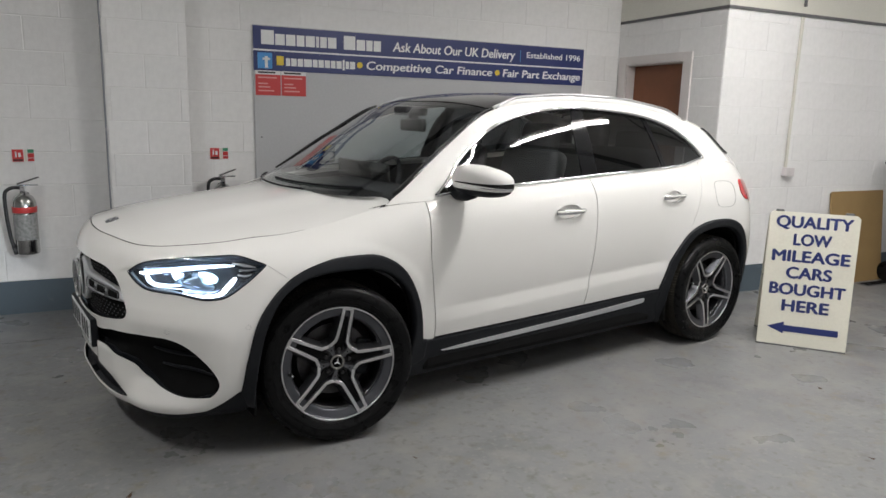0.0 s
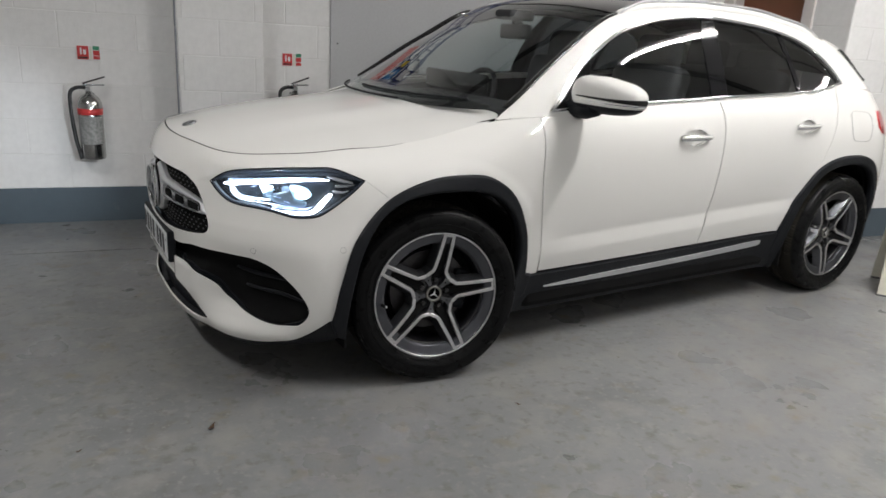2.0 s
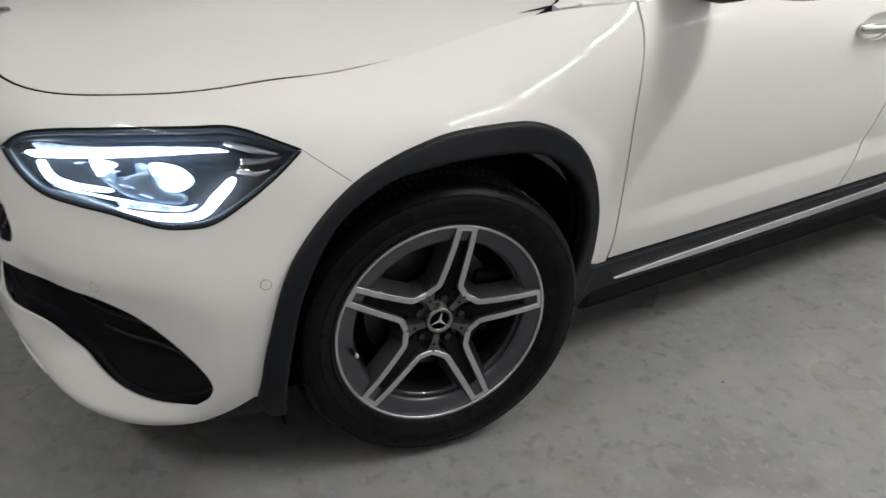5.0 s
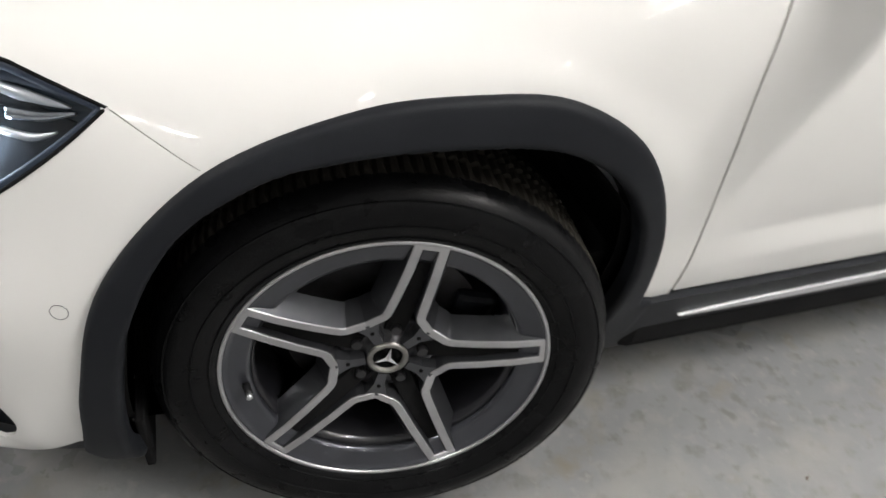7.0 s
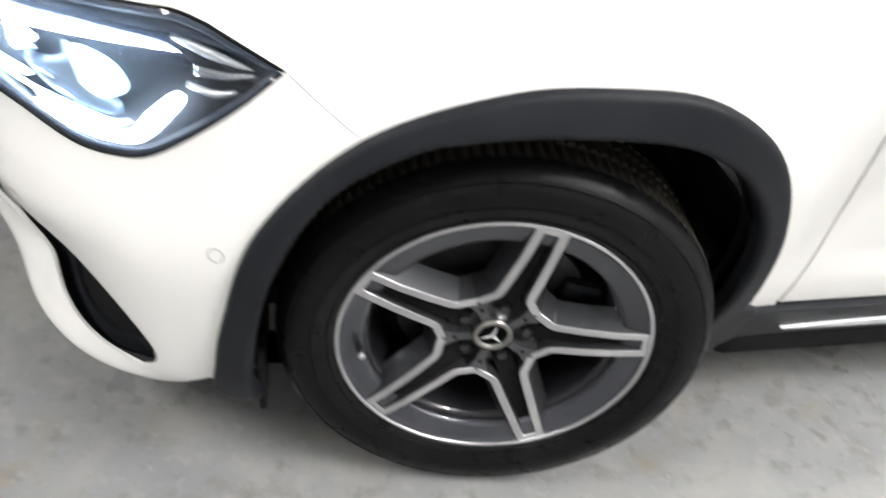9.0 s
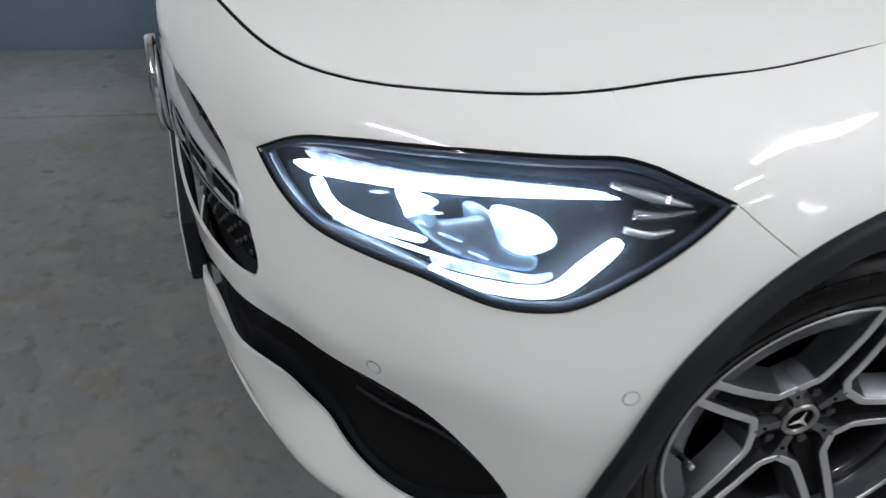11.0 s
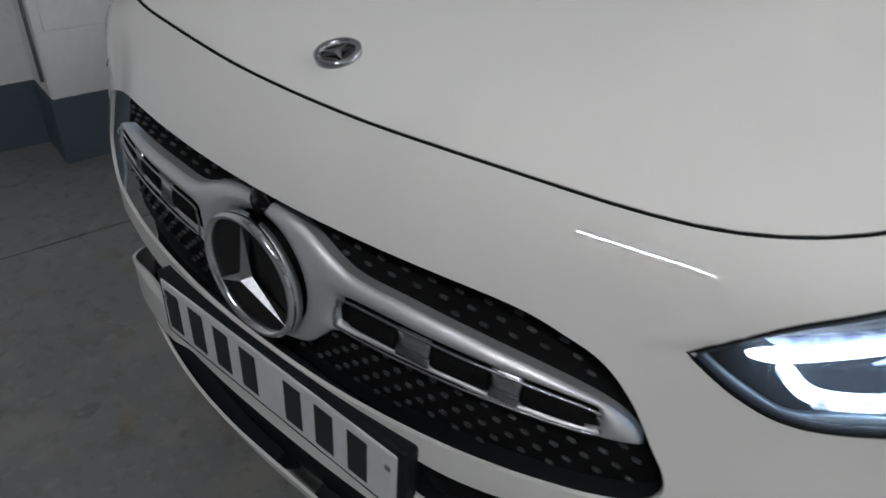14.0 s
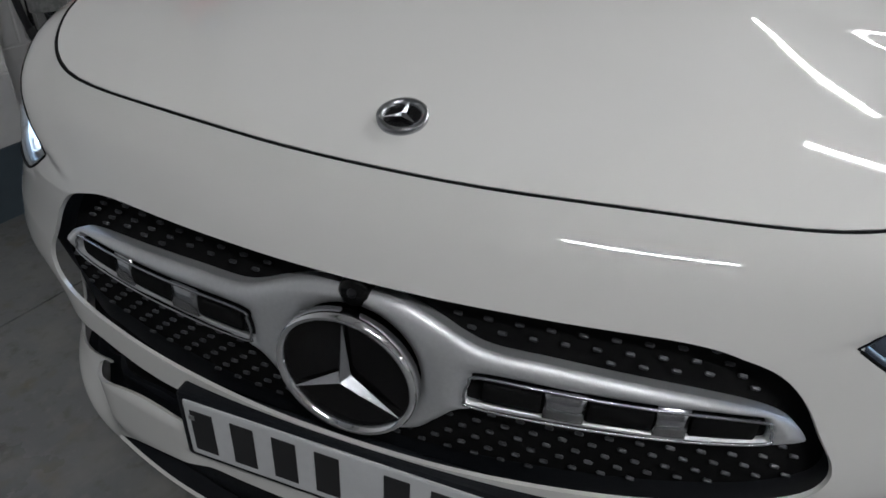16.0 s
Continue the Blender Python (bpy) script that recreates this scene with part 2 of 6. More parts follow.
def box(sx, sy, sz, at=(0, 0, 0), bevel=0.0, turn=None, seg=2, bm=None):
    """A bevelled block, its centre at the given place."""
    bm = bm or bmesh.new()
    r = bmesh.ops.create_cube(bm, size=1.0)
    vs = r["verts"]
    bmesh.ops.scale(bm, vec=(sx, sy, sz), verts=vs)
    if bevel:
        es = list({e for v in vs for e in v.link_edges})
        r = bmesh.ops.bevel(bm, geom=es, offset=bevel, segments=seg, affect="EDGES", profile=0.5)
        vs = list({v for f in r["faces"] for v in f.verts} | {v for v in vs if v.is_valid})
    m = Matrix.Translation(at) @ (turn.to_4x4() if turn else Matrix())
    bmesh.ops.transform(bm, matrix=m, verts=vs)
    return bm


def lathe(profile, n=48, axis="y", closed=False):
    """Turns (radius, height) pairs round an axis; the height runs along it."""
    bm = bmesh.new()
    rings = []
    for r, h in profile:
        ring = []
        for k in range(n):
            a = 2 * math.pi * k / n
            p = (r * math.cos(a), h, r * math.sin(a)) if axis == "y" else (r * math.cos(a), r * math.sin(a), h)
            ring.append(bm.verts.new(p))
        rings.append(ring)
    pairs = list(zip(rings, rings[1:])) + ([(rings[-1], rings[0])] if closed else [])
    for a, c in pairs:
        for k in range(n):
            bm.faces.new((a[k], a[(k + 1) % n], c[(k + 1) % n], c[k]))
    if not closed:
        for ring, (r, h) in ((rings[0], profile[0]), (rings[-1], profile[-1])):
            if r > 1e-5:
                bm.faces.new(ring)
    bmesh.ops.remove_doubles(bm, verts=bm.verts, dist=1e-6)
    return bm


def tube(points, radius, n=8, closed=False, flat=1.0):
    """A round bar along a line of points; returns verts and faces."""
    P = np.array(points, float)
    T = np.roll(P, -1, 0) - np.roll(P, 1, 0) if closed else np.gradient(P, axis=0)
    T /= np.linalg.norm(T, axis=1, keepdims=True) + 1e-12
    up = np.array([0, 0, 1.0]) if abs(T[:, 2]).mean() < 0.8 else np.array([1.0, 0, 0])
    S = np.cross(T, up)
    S /= np.linalg.norm(S, axis=1, keepdims=True) + 1e-12
    U = np.cross(S, T)
    ang = np.linspace(0, 2 * np.pi, n, endpoint=False)
    ring = P[:, None] + radius * (np.cos(ang)[None, :, None] * S[:, None] * flat + np.sin(ang)[None, :, None] * U[:, None])
    m = len(P)
    faces = []
    for i in range(m if closed else m - 1):
        j = (i + 1) % m
        faces += [(i * n + k, i * n + (k + 1) % n, j * n + (k + 1) % n, j * n + k) for k in range(n)]
    if not closed:
        faces += [tuple(range(n))[::-1], tuple((m - 1) * n + k for k in range(n))]
    return ring.reshape(-1, 3), faces


def prism(outline, depth, bevel=0.0):
    """An upright plate: the outline lies in x and z, its front at y = 0, its back at y = depth."""
    bm = bmesh.new()
    f = bm.faces.new([bm.verts.new((x, 0, z)) for x, z in outline])
    r = bmesh.ops.extrude_face_region(bm, geom=[f])
    bmesh.ops.translate(bm, verts=[v for v in r["geom"] if isinstance(v, bmesh.types.BMVert)], vec=(0, depth, 0))
    if bevel:
        bmesh.ops.bevel(bm, geom=bm.edges[:], offset=bevel, segments=2, affect="EDGES")
    return bm


def lettering(name, text, size, mat, parent, at, wide=1.0, bold=0.0, slant=0.0, span=None, turn=None):
    """Raised flat letters of the built-in font, standing in x and z, read from -y."""
    cu = bpy.data.curves.new(name, "FONT")
    cu.body, cu.size, cu.extrude, cu.shear = text, size, 0.0008, slant
    tmp = bpy.data.objects.new(name, cu)
    scene.collection.objects.link(tmp)
    me = bpy.data.meshes.new_from_object(tmp.evaluated_get(bpy.context.evaluated_depsgraph_get()))
    bpy.data.objects.remove(tmp)
    me.materials.clear()
    me.materials.append(mat)
    if bold:
        bm = bmesh.new()
        for i, (dx, dz) in enumerate(((0, 0), (1, 0), (-1, 0), (0, 0.7), (0, -0.7))):
            me.transform(Matrix.Translation((dx * bold, dz * bold, 0.0001 * i)))
            bm.from_mesh(me)
            me.transform(Matrix.Translation((-dx * bold, -dz * bold, -0.0001 * i)))
        bm.to_mesh(me)
        bm.free()
    xs = [v.co.x for v in me.vertices]
    k = span / (max(xs) - min(xs)) if span else wide
    me.transform(Matrix(((k, 0, 0, -min(xs) * k), (0, 0, -1, 0), (0, 1, 0, 0), (0, 0, 0, 1))))
    # one object for each character: the pieces that stand over one another belong together
    src = bmesh.new()
    src.from_mesh(me)
    left, pieces = set(src.faces), []
    while left:
        stack = [left.pop()]
        piece = list(stack)
        while stack:
            for v in stack.pop().verts:
                for f in v.link_faces:
                    if f in left:
                        left.remove(f)
                        stack.append(f)
                        piece.append(f)
        px = [v.co.x for f in piece for v in f.verts]
        pieces.append([min(px), max(px), piece])
    pieces.sort(key=lambda q: q[0] - q[1])
    groups = []
    for lo, hi, piece in pieces:
        for g in groups:
            if min(hi, g[1]) - max(lo, g[0]) > 0.55 * (hi - lo):
                g[2].extend(piece)
                break
        else:
            groups.append([lo, hi, list(piece)])
    for lo, hi, piece in sorted(groups, key=lambda q: q[0]):
        number, verts, faces = {}, [], []
        for f in piece:
            for v in f.verts:
                if v not in number:
                    number[v] = len(verts)
                    verts.append(v.co - Vector((lo, 0, 0)))
            faces.append([number[v] for v in f.verts])
        mesh_object(name, verts, faces, mat, parent, smooth=False).location = Vector(at) + Vector((lo, 0, 0))
    src.free()
    bpy.data.meshes.remove(me)


def empty(name, m=None):
    ob = new(name)
    ob.empty_display_size = 0.1
    if m is not None:
        ob.matrix_world = m
    return ob


# ---- the hall: floor, walls, ceiling, lamps ----
WALL_TURN = radians(-10.2)
WALL = Matrix.Translation((-0.40, 1.95, 0)) @ Matrix.Rotation(WALL_TURN, 4, "Z")   # x along the back wall, y into it
BAND = 0.235


def slab(name, x0, x1, y0, y1, z0, z1, mat, frame_m=WALL, bevel=0.0):
    bm = box(x1 - x0, y1 - y0, z1 - z0, ((x0 + x1) / 2, (y0 + y1) / 2, (z0 + z1) / 2), bevel)
    ob = part(name, bm, mat)
    ob.matrix_world = frame_m
    return ob


floor = slab("floor", -9, 11, -0.693, 2.5, -0.2, 0.0, CONCRETE)
tagged(floor, "worn grey painted concrete floor with pale scuffs", "floor", kind="structure")
floor_b = slab("floor_front", -9, 11, -13, -0.699, -0.2, 0.0, CONCRETE)
tagged(floor_b, "worn grey painted concrete floor with pale scuffs", "floor", kind="structure")
tagged(slab("floor_joint", -9, 11, -0.72, -0.67, -0.25, -0.006, VOID), "dark saw-cut joint in the concrete floor", "floor joint", kind="structure")

block_meshes = {}


def block_mesh(w, h):
    key = (round(w, 3), round(h, 3))
    if key not in block_meshes:
        bm = box(w, 0.02, h, (0, 0.010, 0), 0.0035, seg=1)
        bmesh.ops.recalc_face_normals(bm, faces=bm.faces)
        me = bpy.data.meshes.new("block")
        bm.to_mesh(me)
        bm.free()
        me.materials.append(WALL_WHITE)
        block_meshes[key] = me
    return block_meshes[key]


laid = []


def lay_blocks(wall, m, x0, x1, z0, z1, shift=0.0, gap=None):
    """Remembers a stretch of painted blockwork to be laid on a wall: m puts x along it and y into it."""
    laid.append((wall, m, x0, x1, z0, z1, shift, gap))


def lay_all():
    for wall, m, x0, x1, z0, z1, shift, gap in laid:
        z, row = z0, 0
        while z < z1 - 0.03:
            h = min(0.225, z1 - z) - 0.0028
            x = x0 - ((row % 2) * 0.225 + shift) % 0.45
            while x < x1 - 0.02:
                a, b = max(x, x0), min(x + 0.45, x1)
                spans = [(a, b)]
                if gap and z + h > gap[2] and z < gap[3] and b > gap[0] and a < gap[1]:
                    spans = [(a, gap[0]), (gap[1], b)]
                for p, q in spans:
                    if q - p > 0.03:
                        ob = new("block", block_mesh(q - p - 0.0028, h))
                        ob.parent = wall
                        ob.matrix_world = m @ Matrix.Translation(((p + q) / 2, -0.0022 + random.uniform(-0.0005, 0.0005), z + h / 2))
                x += 0.45
            z += 0.225
            row += 1


def wall_piece(name, x0, x1, y0, y1, z0, z1, label, mat=MORTAR):
    ob = slab(name, x0, x1, y0, y1, z0, z1, mat)
    return tagged(ob, label, "wall", kind="structure")


LABEL_WALL = "white painted concrete-block wall with a blue-grey floor band"
wall_west_part = wall_piece("wall_north_left", -6.5, 0.0, 0.0, 0.2, 0, CEILING, LABEL_WALL)
lay_blocks(wall_west_part, WALL, -4.2, 0.0, BAND, CEILING, 0.10)
pilaster = wall_piece("wall_pier", 0.0, 0.53, -0.21, 0.2, 0, CEILING, "white painted block pier standing out from the wall")
lay_blocks(pilaster, WALL @ Matrix.Translation((0, -0.21, 0)), 0.0, 0.53, BAND, CEILING, 0.2)
pier_side = WALL @ Matrix.Translation((0, 0, 0)) @ Matrix.Rotation(radians(-90), 4, "Z")
lay_blocks(pilaster, pier_side, 0.004, 0.206, BAND, CEILING, 0.1)
wall_main = wall_piece("wall_north", 0.53, 4.66, 0.0, 0.2, 0, CEILING, LABEL_WALL)
lay_blocks(wall_main, WALL, 0.53, 4.466, BAND, CEILING, 0.05)
# the wall with the door, at right angles to the back wall
DA, DB = 4.466, -1.31
wall_door = wall_piece("wall_door_side", DA, DA + 0.2, -0.135, 0.0, 0, 1.99, "white painted block wall beside a brown door")
wall_door_b = wall_piece("wall_door_jamb", DA, DA + 0.2, DB + 0.2, -0.879, 0, 1.99, "white painted block wall beside a brown door")
wall_door_c = wall_piece("wall_door_head", DA, DA + 0.2, DB + 0.2, 0.0, 1.99, CEILING, "white and cream painted wall above a door")
door_face = WALL @ Matrix.Translation((DA, 0, 0)) @ Matrix.Rotation(radians(-90), 4, "Z")     # x runs from the corner towards the hall
lay_blocks(wall_door_c, door_face, 0.0, -DB - 0.0, 1.99, 2.33, 0.1)
lay_blocks(wall_door_b, door_face, 0.96, -DB, BAND, 1.99, 0.1)
wall_right = wall_piece("wall_east_front", DA, 10.0, DB, DB + 0.2, 0, CEILING, LABEL_WALL)
right_face = WALL @ Matrix.Translation((0, DB, 0))
lay_blocks(wall_right, right_face, DA, 8.6, BAND, 2.33, 0.0)
upper = slab("wall_upper_cream", DA - 0.004, 9.9, DB - 0.004, DB, 2.36, CEILING, WALL_CREAM)
tagged(upper, "cream painted upper wall above a dark line", "wall", kind="structure")
upper_b = slab("wall_upper_cream_side", DA - 0.004, DA, DB, 0.0, 2.36, CEILING, WALL_CREAM)
tagged(upper_b, "cream painted upper wall above a dark line", "wall", kind="structure")
# dark strips painted in place of the shadow gap below the cream wall
line_a = slab("trim_line_front", DA - 0.012, 9.9, DB - 0.012, DB, 2.335, 2.358, STEEL_DARK)
tagged(line_a, "thin dark strip, for a shadow gap along the wall", "trim", kind="structure")
line_b = slab("trim_line_side", DA - 0.012, DA, DB, -0.01, 2.335, 2.358, STEEL_DARK)
tagged(line_b, "thin dark strip, for a shadow gap along the wall", "trim", kind="structure")
for k, (x0, x1, y0, y1) in enumerate([(-6.4, -0.008, -0.008, 0.0), (-0.008, 0.538, -0.218, -0.21), (-0.008, 0.0, -0.21, 0.0), (0.53, 0.538, -0.21, 0.0),
                                      (0.538, DA, -0.008, 0.0), (DA - 0.008, 9.9, DB - 0.008, DB), (DA - 0.008, DA, DB, -0.96)]):
    tagged(slab("baseboard", x0, x1, y0, y1, 0.0, BAND, SKIRT_BLUE), "blue-grey painted band along the wall's foot", "baseboard", kind="structure")
# unseen walls added to close the hall; their grey steers bounce and reflections
for name, x0, x1, y0, y1 in (("wall_west", -6.6, -6.4, -12, 0.2), ("wall_east", 9.9, 10.1, -12, -1.0), ("wall_south", -6.6, 10.1, -12.2, -12)):
    tagged(slab(name, x0, x1, y0, y1, 0, CEILING, WALL_WHITE if name == "wall_east" else WALL_UNSEEN), "plain unseen wall added to close the hall", "wall", kind="structure")
ceiling = slab("ceiling", -6.6, 10.1, -12.2, 0.2, CEILING, CEILING + 0.15, CEIL)
tagged(ceiling, "plain pale sheet ceiling with dark beams", "ceiling", kind="structure")
for k in range(9):
    y = -0.7 - 1.35 * k
    bm = box(16.4, 0.05, 0.012, (1.75, y, CEILING - 0.128))
    box(16.4, 0.012, 0.11, (1.75, y, CEILING - 0.067), bm=bm)
    box(16.4, 0.05, 0.012, (1.75, y, CEILING - 0.006), bm=bm)
    ob = part("roof_beam", bm, STEEL_DARK)
    ob.matrix_world = WALL
    tagged(ob, "dark steel roof beam under the ceiling", "beam", "roof beams")


def batten(x, y, share, turn):
    spin = Matrix.Rotation(radians(turn), 4, "Z")
    b = empty("fluorescent_batten", Matrix.Translation((x, y, CEILING)) @ spin)
    tagged(b, "lit white fluorescent batten, unseen under the ceiling, some added as fill", "lamp", "battens")
    part("body", box(0.13, 1.62, 0.05, (0, 0, -0.155), 0.008), SOCKET_WHITE, b)
    part("tube", lathe([(0.0001, -0.75), (0.013, -0.75), (0.013, 0.75), (0.0001, 0.75)], 12), glow("lit_tube", (1.0, 0.98, 0.955), 92.0 * share), b).location = (0, 0, -0.2)
    for s in (-1, 1):
        part("lamp_holder", box(0.03, 0.02, 0.05, (0, s * 0.765, -0.2), 0.004), SOCKET_WHITE, b)
    li = bpy.data.lights.new("tube_light", "AREA")
    li.shape, li.size, li.size_y, li.energy, li.color = "RECTANGLE", 0.07, 1.5, TUBE_POWER * 0.45 * share, (1.0, 0.985, 0.965)
    ob = new("tube_light", li)
    ob.matrix_world = Matrix.Translation((x, y, CEILING - 0.225)) @ spin
    return b


for x, y, share, turn in TUBES:
    batten(x, y, share, turn)

# ---- things on the walls ----
def on_wall(m, x, y, z):
    return m @ Matrix.Translation((x, y, z))


def sign_panel():
    s = empty("sign_board", on_wall(WALL, 1.02, -0.006, 0))
    tagged(s, "grey wall panel with two blue lettered sign strips", "sign")
    part("panel", box(3.02, 0.014, 1.62, (1.51, -0.008, 1.275), 0.002), BOARD_GREY, s)
    for z0, z1 in ((1.908, 2.078), (1.752, 1.898)):
        part("blue_strip", box(3.02, 0.006, z1 - z0, (1.51, -0.018, (z0 + z1) / 2), 0.001), BLUE, s, "royal blue lettered sign strip")
    part("white_edge", box(3.03, 0.004, 0.012, (1.51, -0.0235, 1.903)), SIGN_WHITE, s)
    y = -0.0225
    # the firm's name and tag are shown as plain bars
    x = 0.055
    for w in (0.106, 0.082, 0.082, 0.070, 0.082, 0.033, 0.062, 0.078):
        part("name_bar", box(w - 0.010, 0.003, 0.082 if w != 0.106 else 0.105, (x + w / 2, y, 1.985 + (0.012 if w == 0.106 else 0)), 0.001), SIGN_WHITE, s)
        x += w
    x += 0.05
    for w in (0.106, 0.082, 0.062, 0.072):
        part("name_bar", box(w - 0.010, 0.003, 0.082 if w != 0.106 else 0.105, (x + w / 2, y, 1.983 + (0.012 if w == 0.106 else 0)), 0.001), SIGN_WHITE, s)
        x += w
    lettering("letter", "Ask About Our UK Delivery", 0.105, SIGN_WHITE, s, (1.12, y, 1.953), span=1.16, bold=0.0022, slant=0.12)
    lettering("letter", "Established 1996", 0.072, SIGN_WHITE, s, (2.40, y, 1.972), span=0.58, bold=0.0012)
    part("divider", box(0.004, 0.003, 0.10, (2.335, y, 1.985)), SIGN_SKY, s)
    part("tag_square", box(0.11, 0.003, 0.118, (0.085, y, 1.825), 0.004), SIGN_SKY, s)
    part("tag_mark", box(0.022, 0.003, 0.085, (0.095, y - 0.002, 1.815)), SIGN_WHITE, s)
    part("tag_mark", box(0.055, 0.003, 0.016, (0.095, y - 0.002, 1.838)), SIGN_WHITE, s)
    part("tag_hash", box(0.055, 0.003, 0.07, (0.20, y, 1.83), 0.004), SIGN_YELLOW, s)
    x = 0.240
    for w in (0.041, 0.050, 0.050, 0.070, 0.045, 0.050, 0.050, 0.045, 0.050, 0.025, 0.037, 0.050):
        part("tag_bar", box(w - 0.008, 0.003, 0.058 if w != 0.025 else 0.08, (x + w / 2, y, 1.822), 0.001), SIGN_WHITE, s)
        x += w
    for x in (0.838, 2.105):
        part("dot", lathe([(0.0001, 0), (0.024, 0), (0.024, 0.003), (0.0001, 0.003)], 20), SIGN_YELLOW, s).location = (x, y - 0.002, 1.828)
    lettering("letter", "Competitive Car Finance", 0.092, SIGN_WHITE, s, (0.895, y, 1.798), span=1.16, bold=0.0022, slant=0.1)
    lettering("letter", "Fair Part Exchange", 0.092, SIGN_WHITE, s, (2.16, y, 1.798), span=0.83, bold=0.0022, slant=0.1)
    for k in (0, 1):
        x = 0.012 + 0.197 * k
        part("notice", box(0.190, 0.003, 0.155, (x + 0.095, -0.017, 1.645), 0.001), SIGN_RED, s, "small red printed notice")
        part("notice_header", box(0.190, 0.003, 0.030, (x + 0.095, -0.0175, 1.738)), SIGN_WHITE, s)
        part("notice_line", box(0.13, 0.002, 0.012, (x + 0.085, -0.0200, 1.738)), PLATE_BLACK, s)
        for z, w in ((1.70, 0.14), (1.655, 0.07), (1.63, 0.09), (1.602, 0.12)):
            part("notice_line", box(w, 0.002, 0.010, (x + 0.02 + w / 2, -0.0192, z)), material("faded_pink_print", (0.75, 0.36, 0.34), 0.5), s)
    for x, z in ((0.05, 1.25), (2.97, 1.25), (0.05, 0.60), (2.97, 0.60)):
        part("screw", lathe([(0.0001, 0), (0.006, 0), (0.005, -0.003), (0.0001, -0.003)], 10), PLATE_BLACK, s).location = (x, -0.0155, z)
    return s


sign_panel()


def notice(x, z):
    s = empty("fire_notice", on_wall(WALL, x, -0.006, z))
    tagged(s, "small red and green fire-extinguisher notice on the wall", "sign", "extinguisher notices")
    part("plate", box(0.135, 0.003, 0.088, (0.0675, -0.002, 0.044), 0.001), SIGN_WHITE, s)
    part("red_field", box(0.066, 0.002, 0.082, (0.035, -0.0045, 0.044)), SIGN_RED, s)
    part("pictogram", box(0.010, 0.002, 0.040, (0.024, -0.0062, 0.052), 0.002), SIGN_WHITE, s)
    part("pictogram", box(0.016, 0.002, 0.030, (0.046, -0.0062, 0.048), 0.004), SIGN_WHITE, s)
    part("caption_bar", box(0.056, 0.002, 0.010, (0.035, -0.0062, 0.014)), PLATE_BLACK, s)
    part("green_field", box(0.038, 0.002, 0.024, (0.112, -0.0045, 0.074)), SIGN_GREEN, s)
    part("red_field", box(0.038, 0.002, 0.030, (0.112, -0.0045, 0.044)), SIGN_RED, s)
    part("red_field", box(0.038, 0.002, 0.020, (0.112, -0.0045, 0.015)), SIGN_RED, s)
    part("cream_field", box(0.014, 0.002, 0.080, (0.080, -0.0045, 0.044)), BOARD_IVORY, s)


notice(-0.602, 1.066)
notice(0.683, 1.079)


def extinguisher():
    e = empty("fire_extinguisher")
    tagged(e, "polished steel fire extinguisher with red band, on the wall", "extinguisher", "extinguishers")
    prof = [(0.0001, 0.0), (0.066, 0.0), (0.072, 0.008), (0.073, 0.02), (0.073, 0.335), (0.070, 0.36), (0.058, 0.388), (0.038, 0.405), (0.022, 0.412), (0.020, 0.43), (0.0001, 0.43)]
    part("cylinder", lathe(prof, 40, "z"), STAINLESS, e, "polished stainless steel cylinder", smooth=True)
    part("red_band", lathe([(0.0735, 0.285), (0.0745, 0.287), (0.0745, 0.322), (0.0735, 0.324)], 40, "z", True), SIGN_RED, e, smooth=True)
    bm = bmesh.new()
    for k in range(15):
        a0, a1 = radians(205 + k * 9), radians(214 + k * 9)
        q = [bm.verts.new((0.0745 * math.cos(a), 0.0745 * math.sin(a), z)) for a, z in ((a0, 0.10), (a1, 0.10), (a1, 0.275), (a0, 0.275))]
        bm.faces.new(q)
    bmesh.ops.remove_doubles(bm, verts=bm.verts, dist=1e-5)
    part("label_sheet", bm, material("grey_printed_label", (0.20, 0.205, 0.20), 0.4, second=(0.33, 0.33, 0.32), scale=60, mix=0.2), e, "grey printed instruction label", smooth=True)
    part("valve", box(0.034, 0.05, 0.035, (0, 0, 0.443), 0.006), CHROME, e)
    part("grip", box(0.022, 0.13, 0.010, (0.03, -0.02, 0.47), 0.004, turn=Matrix.Rotation(radians(-70), 3, "Z")), CHROME, e)
    part("lever", box(0.020, 0.14, 0.008, (0.035, -0.02, 0.500), 0.003, turn=Matrix.Rotation(radians(-70), 3, "Z") @ Matrix.Rotation(radians(17), 3, "X")), PLATE_BLACK, e)
    pts = [(-0.015, 0, 0.45), (-0.06, -0.01, 0.452), (-0.098, -0.015, 0.43), (-0.108, -0.02, 0.38), (-0.104, -0.022, 0.25), (-0.092, -0.024, 0.12), (-0.078, -0.026, 0.05)]
    P = np.array([catmull(pts, i / 40 * (len(pts) - 1)) for i in range(41)])
    v, f = tube(P, 0.012, 10)
    mesh_object("hose", v, f, PLATE_BLACK, e, "black rubber hose")
    v, f = tube(np.array([(-0.078, -0.026, 0.055), (-0.070, -0.027, 0.02), (-0.066, -0.028, 0.0)]), 0.015, 10)
    mesh_object("nozzle", v, f, PLATE_BLACK, e)
    part("wall_bracket", box(0.05, 0.03, 0.10, (0, 0.085, 0.36), 0.004), STEEL_DARK, e)
    return e


def catmull(pts, t):
    """A point on a smooth line through the given points."""
    P = np.array(pts, float)
    i = int(min(max(math.floor(t), 0), len(P) - 2))
    t -= i
    a, b, c, d = P[max(i - 1, 0)], P[i], P[i + 1], P[min(i + 2, len(P) - 1)]
    return 0.5 * ((2 * b) + (c - a) * t + (2 * a - 5 * b + 4 * c - d) * t * t + (3 * b - a - 3 * c + d) * t**3)


ext = extinguisher()
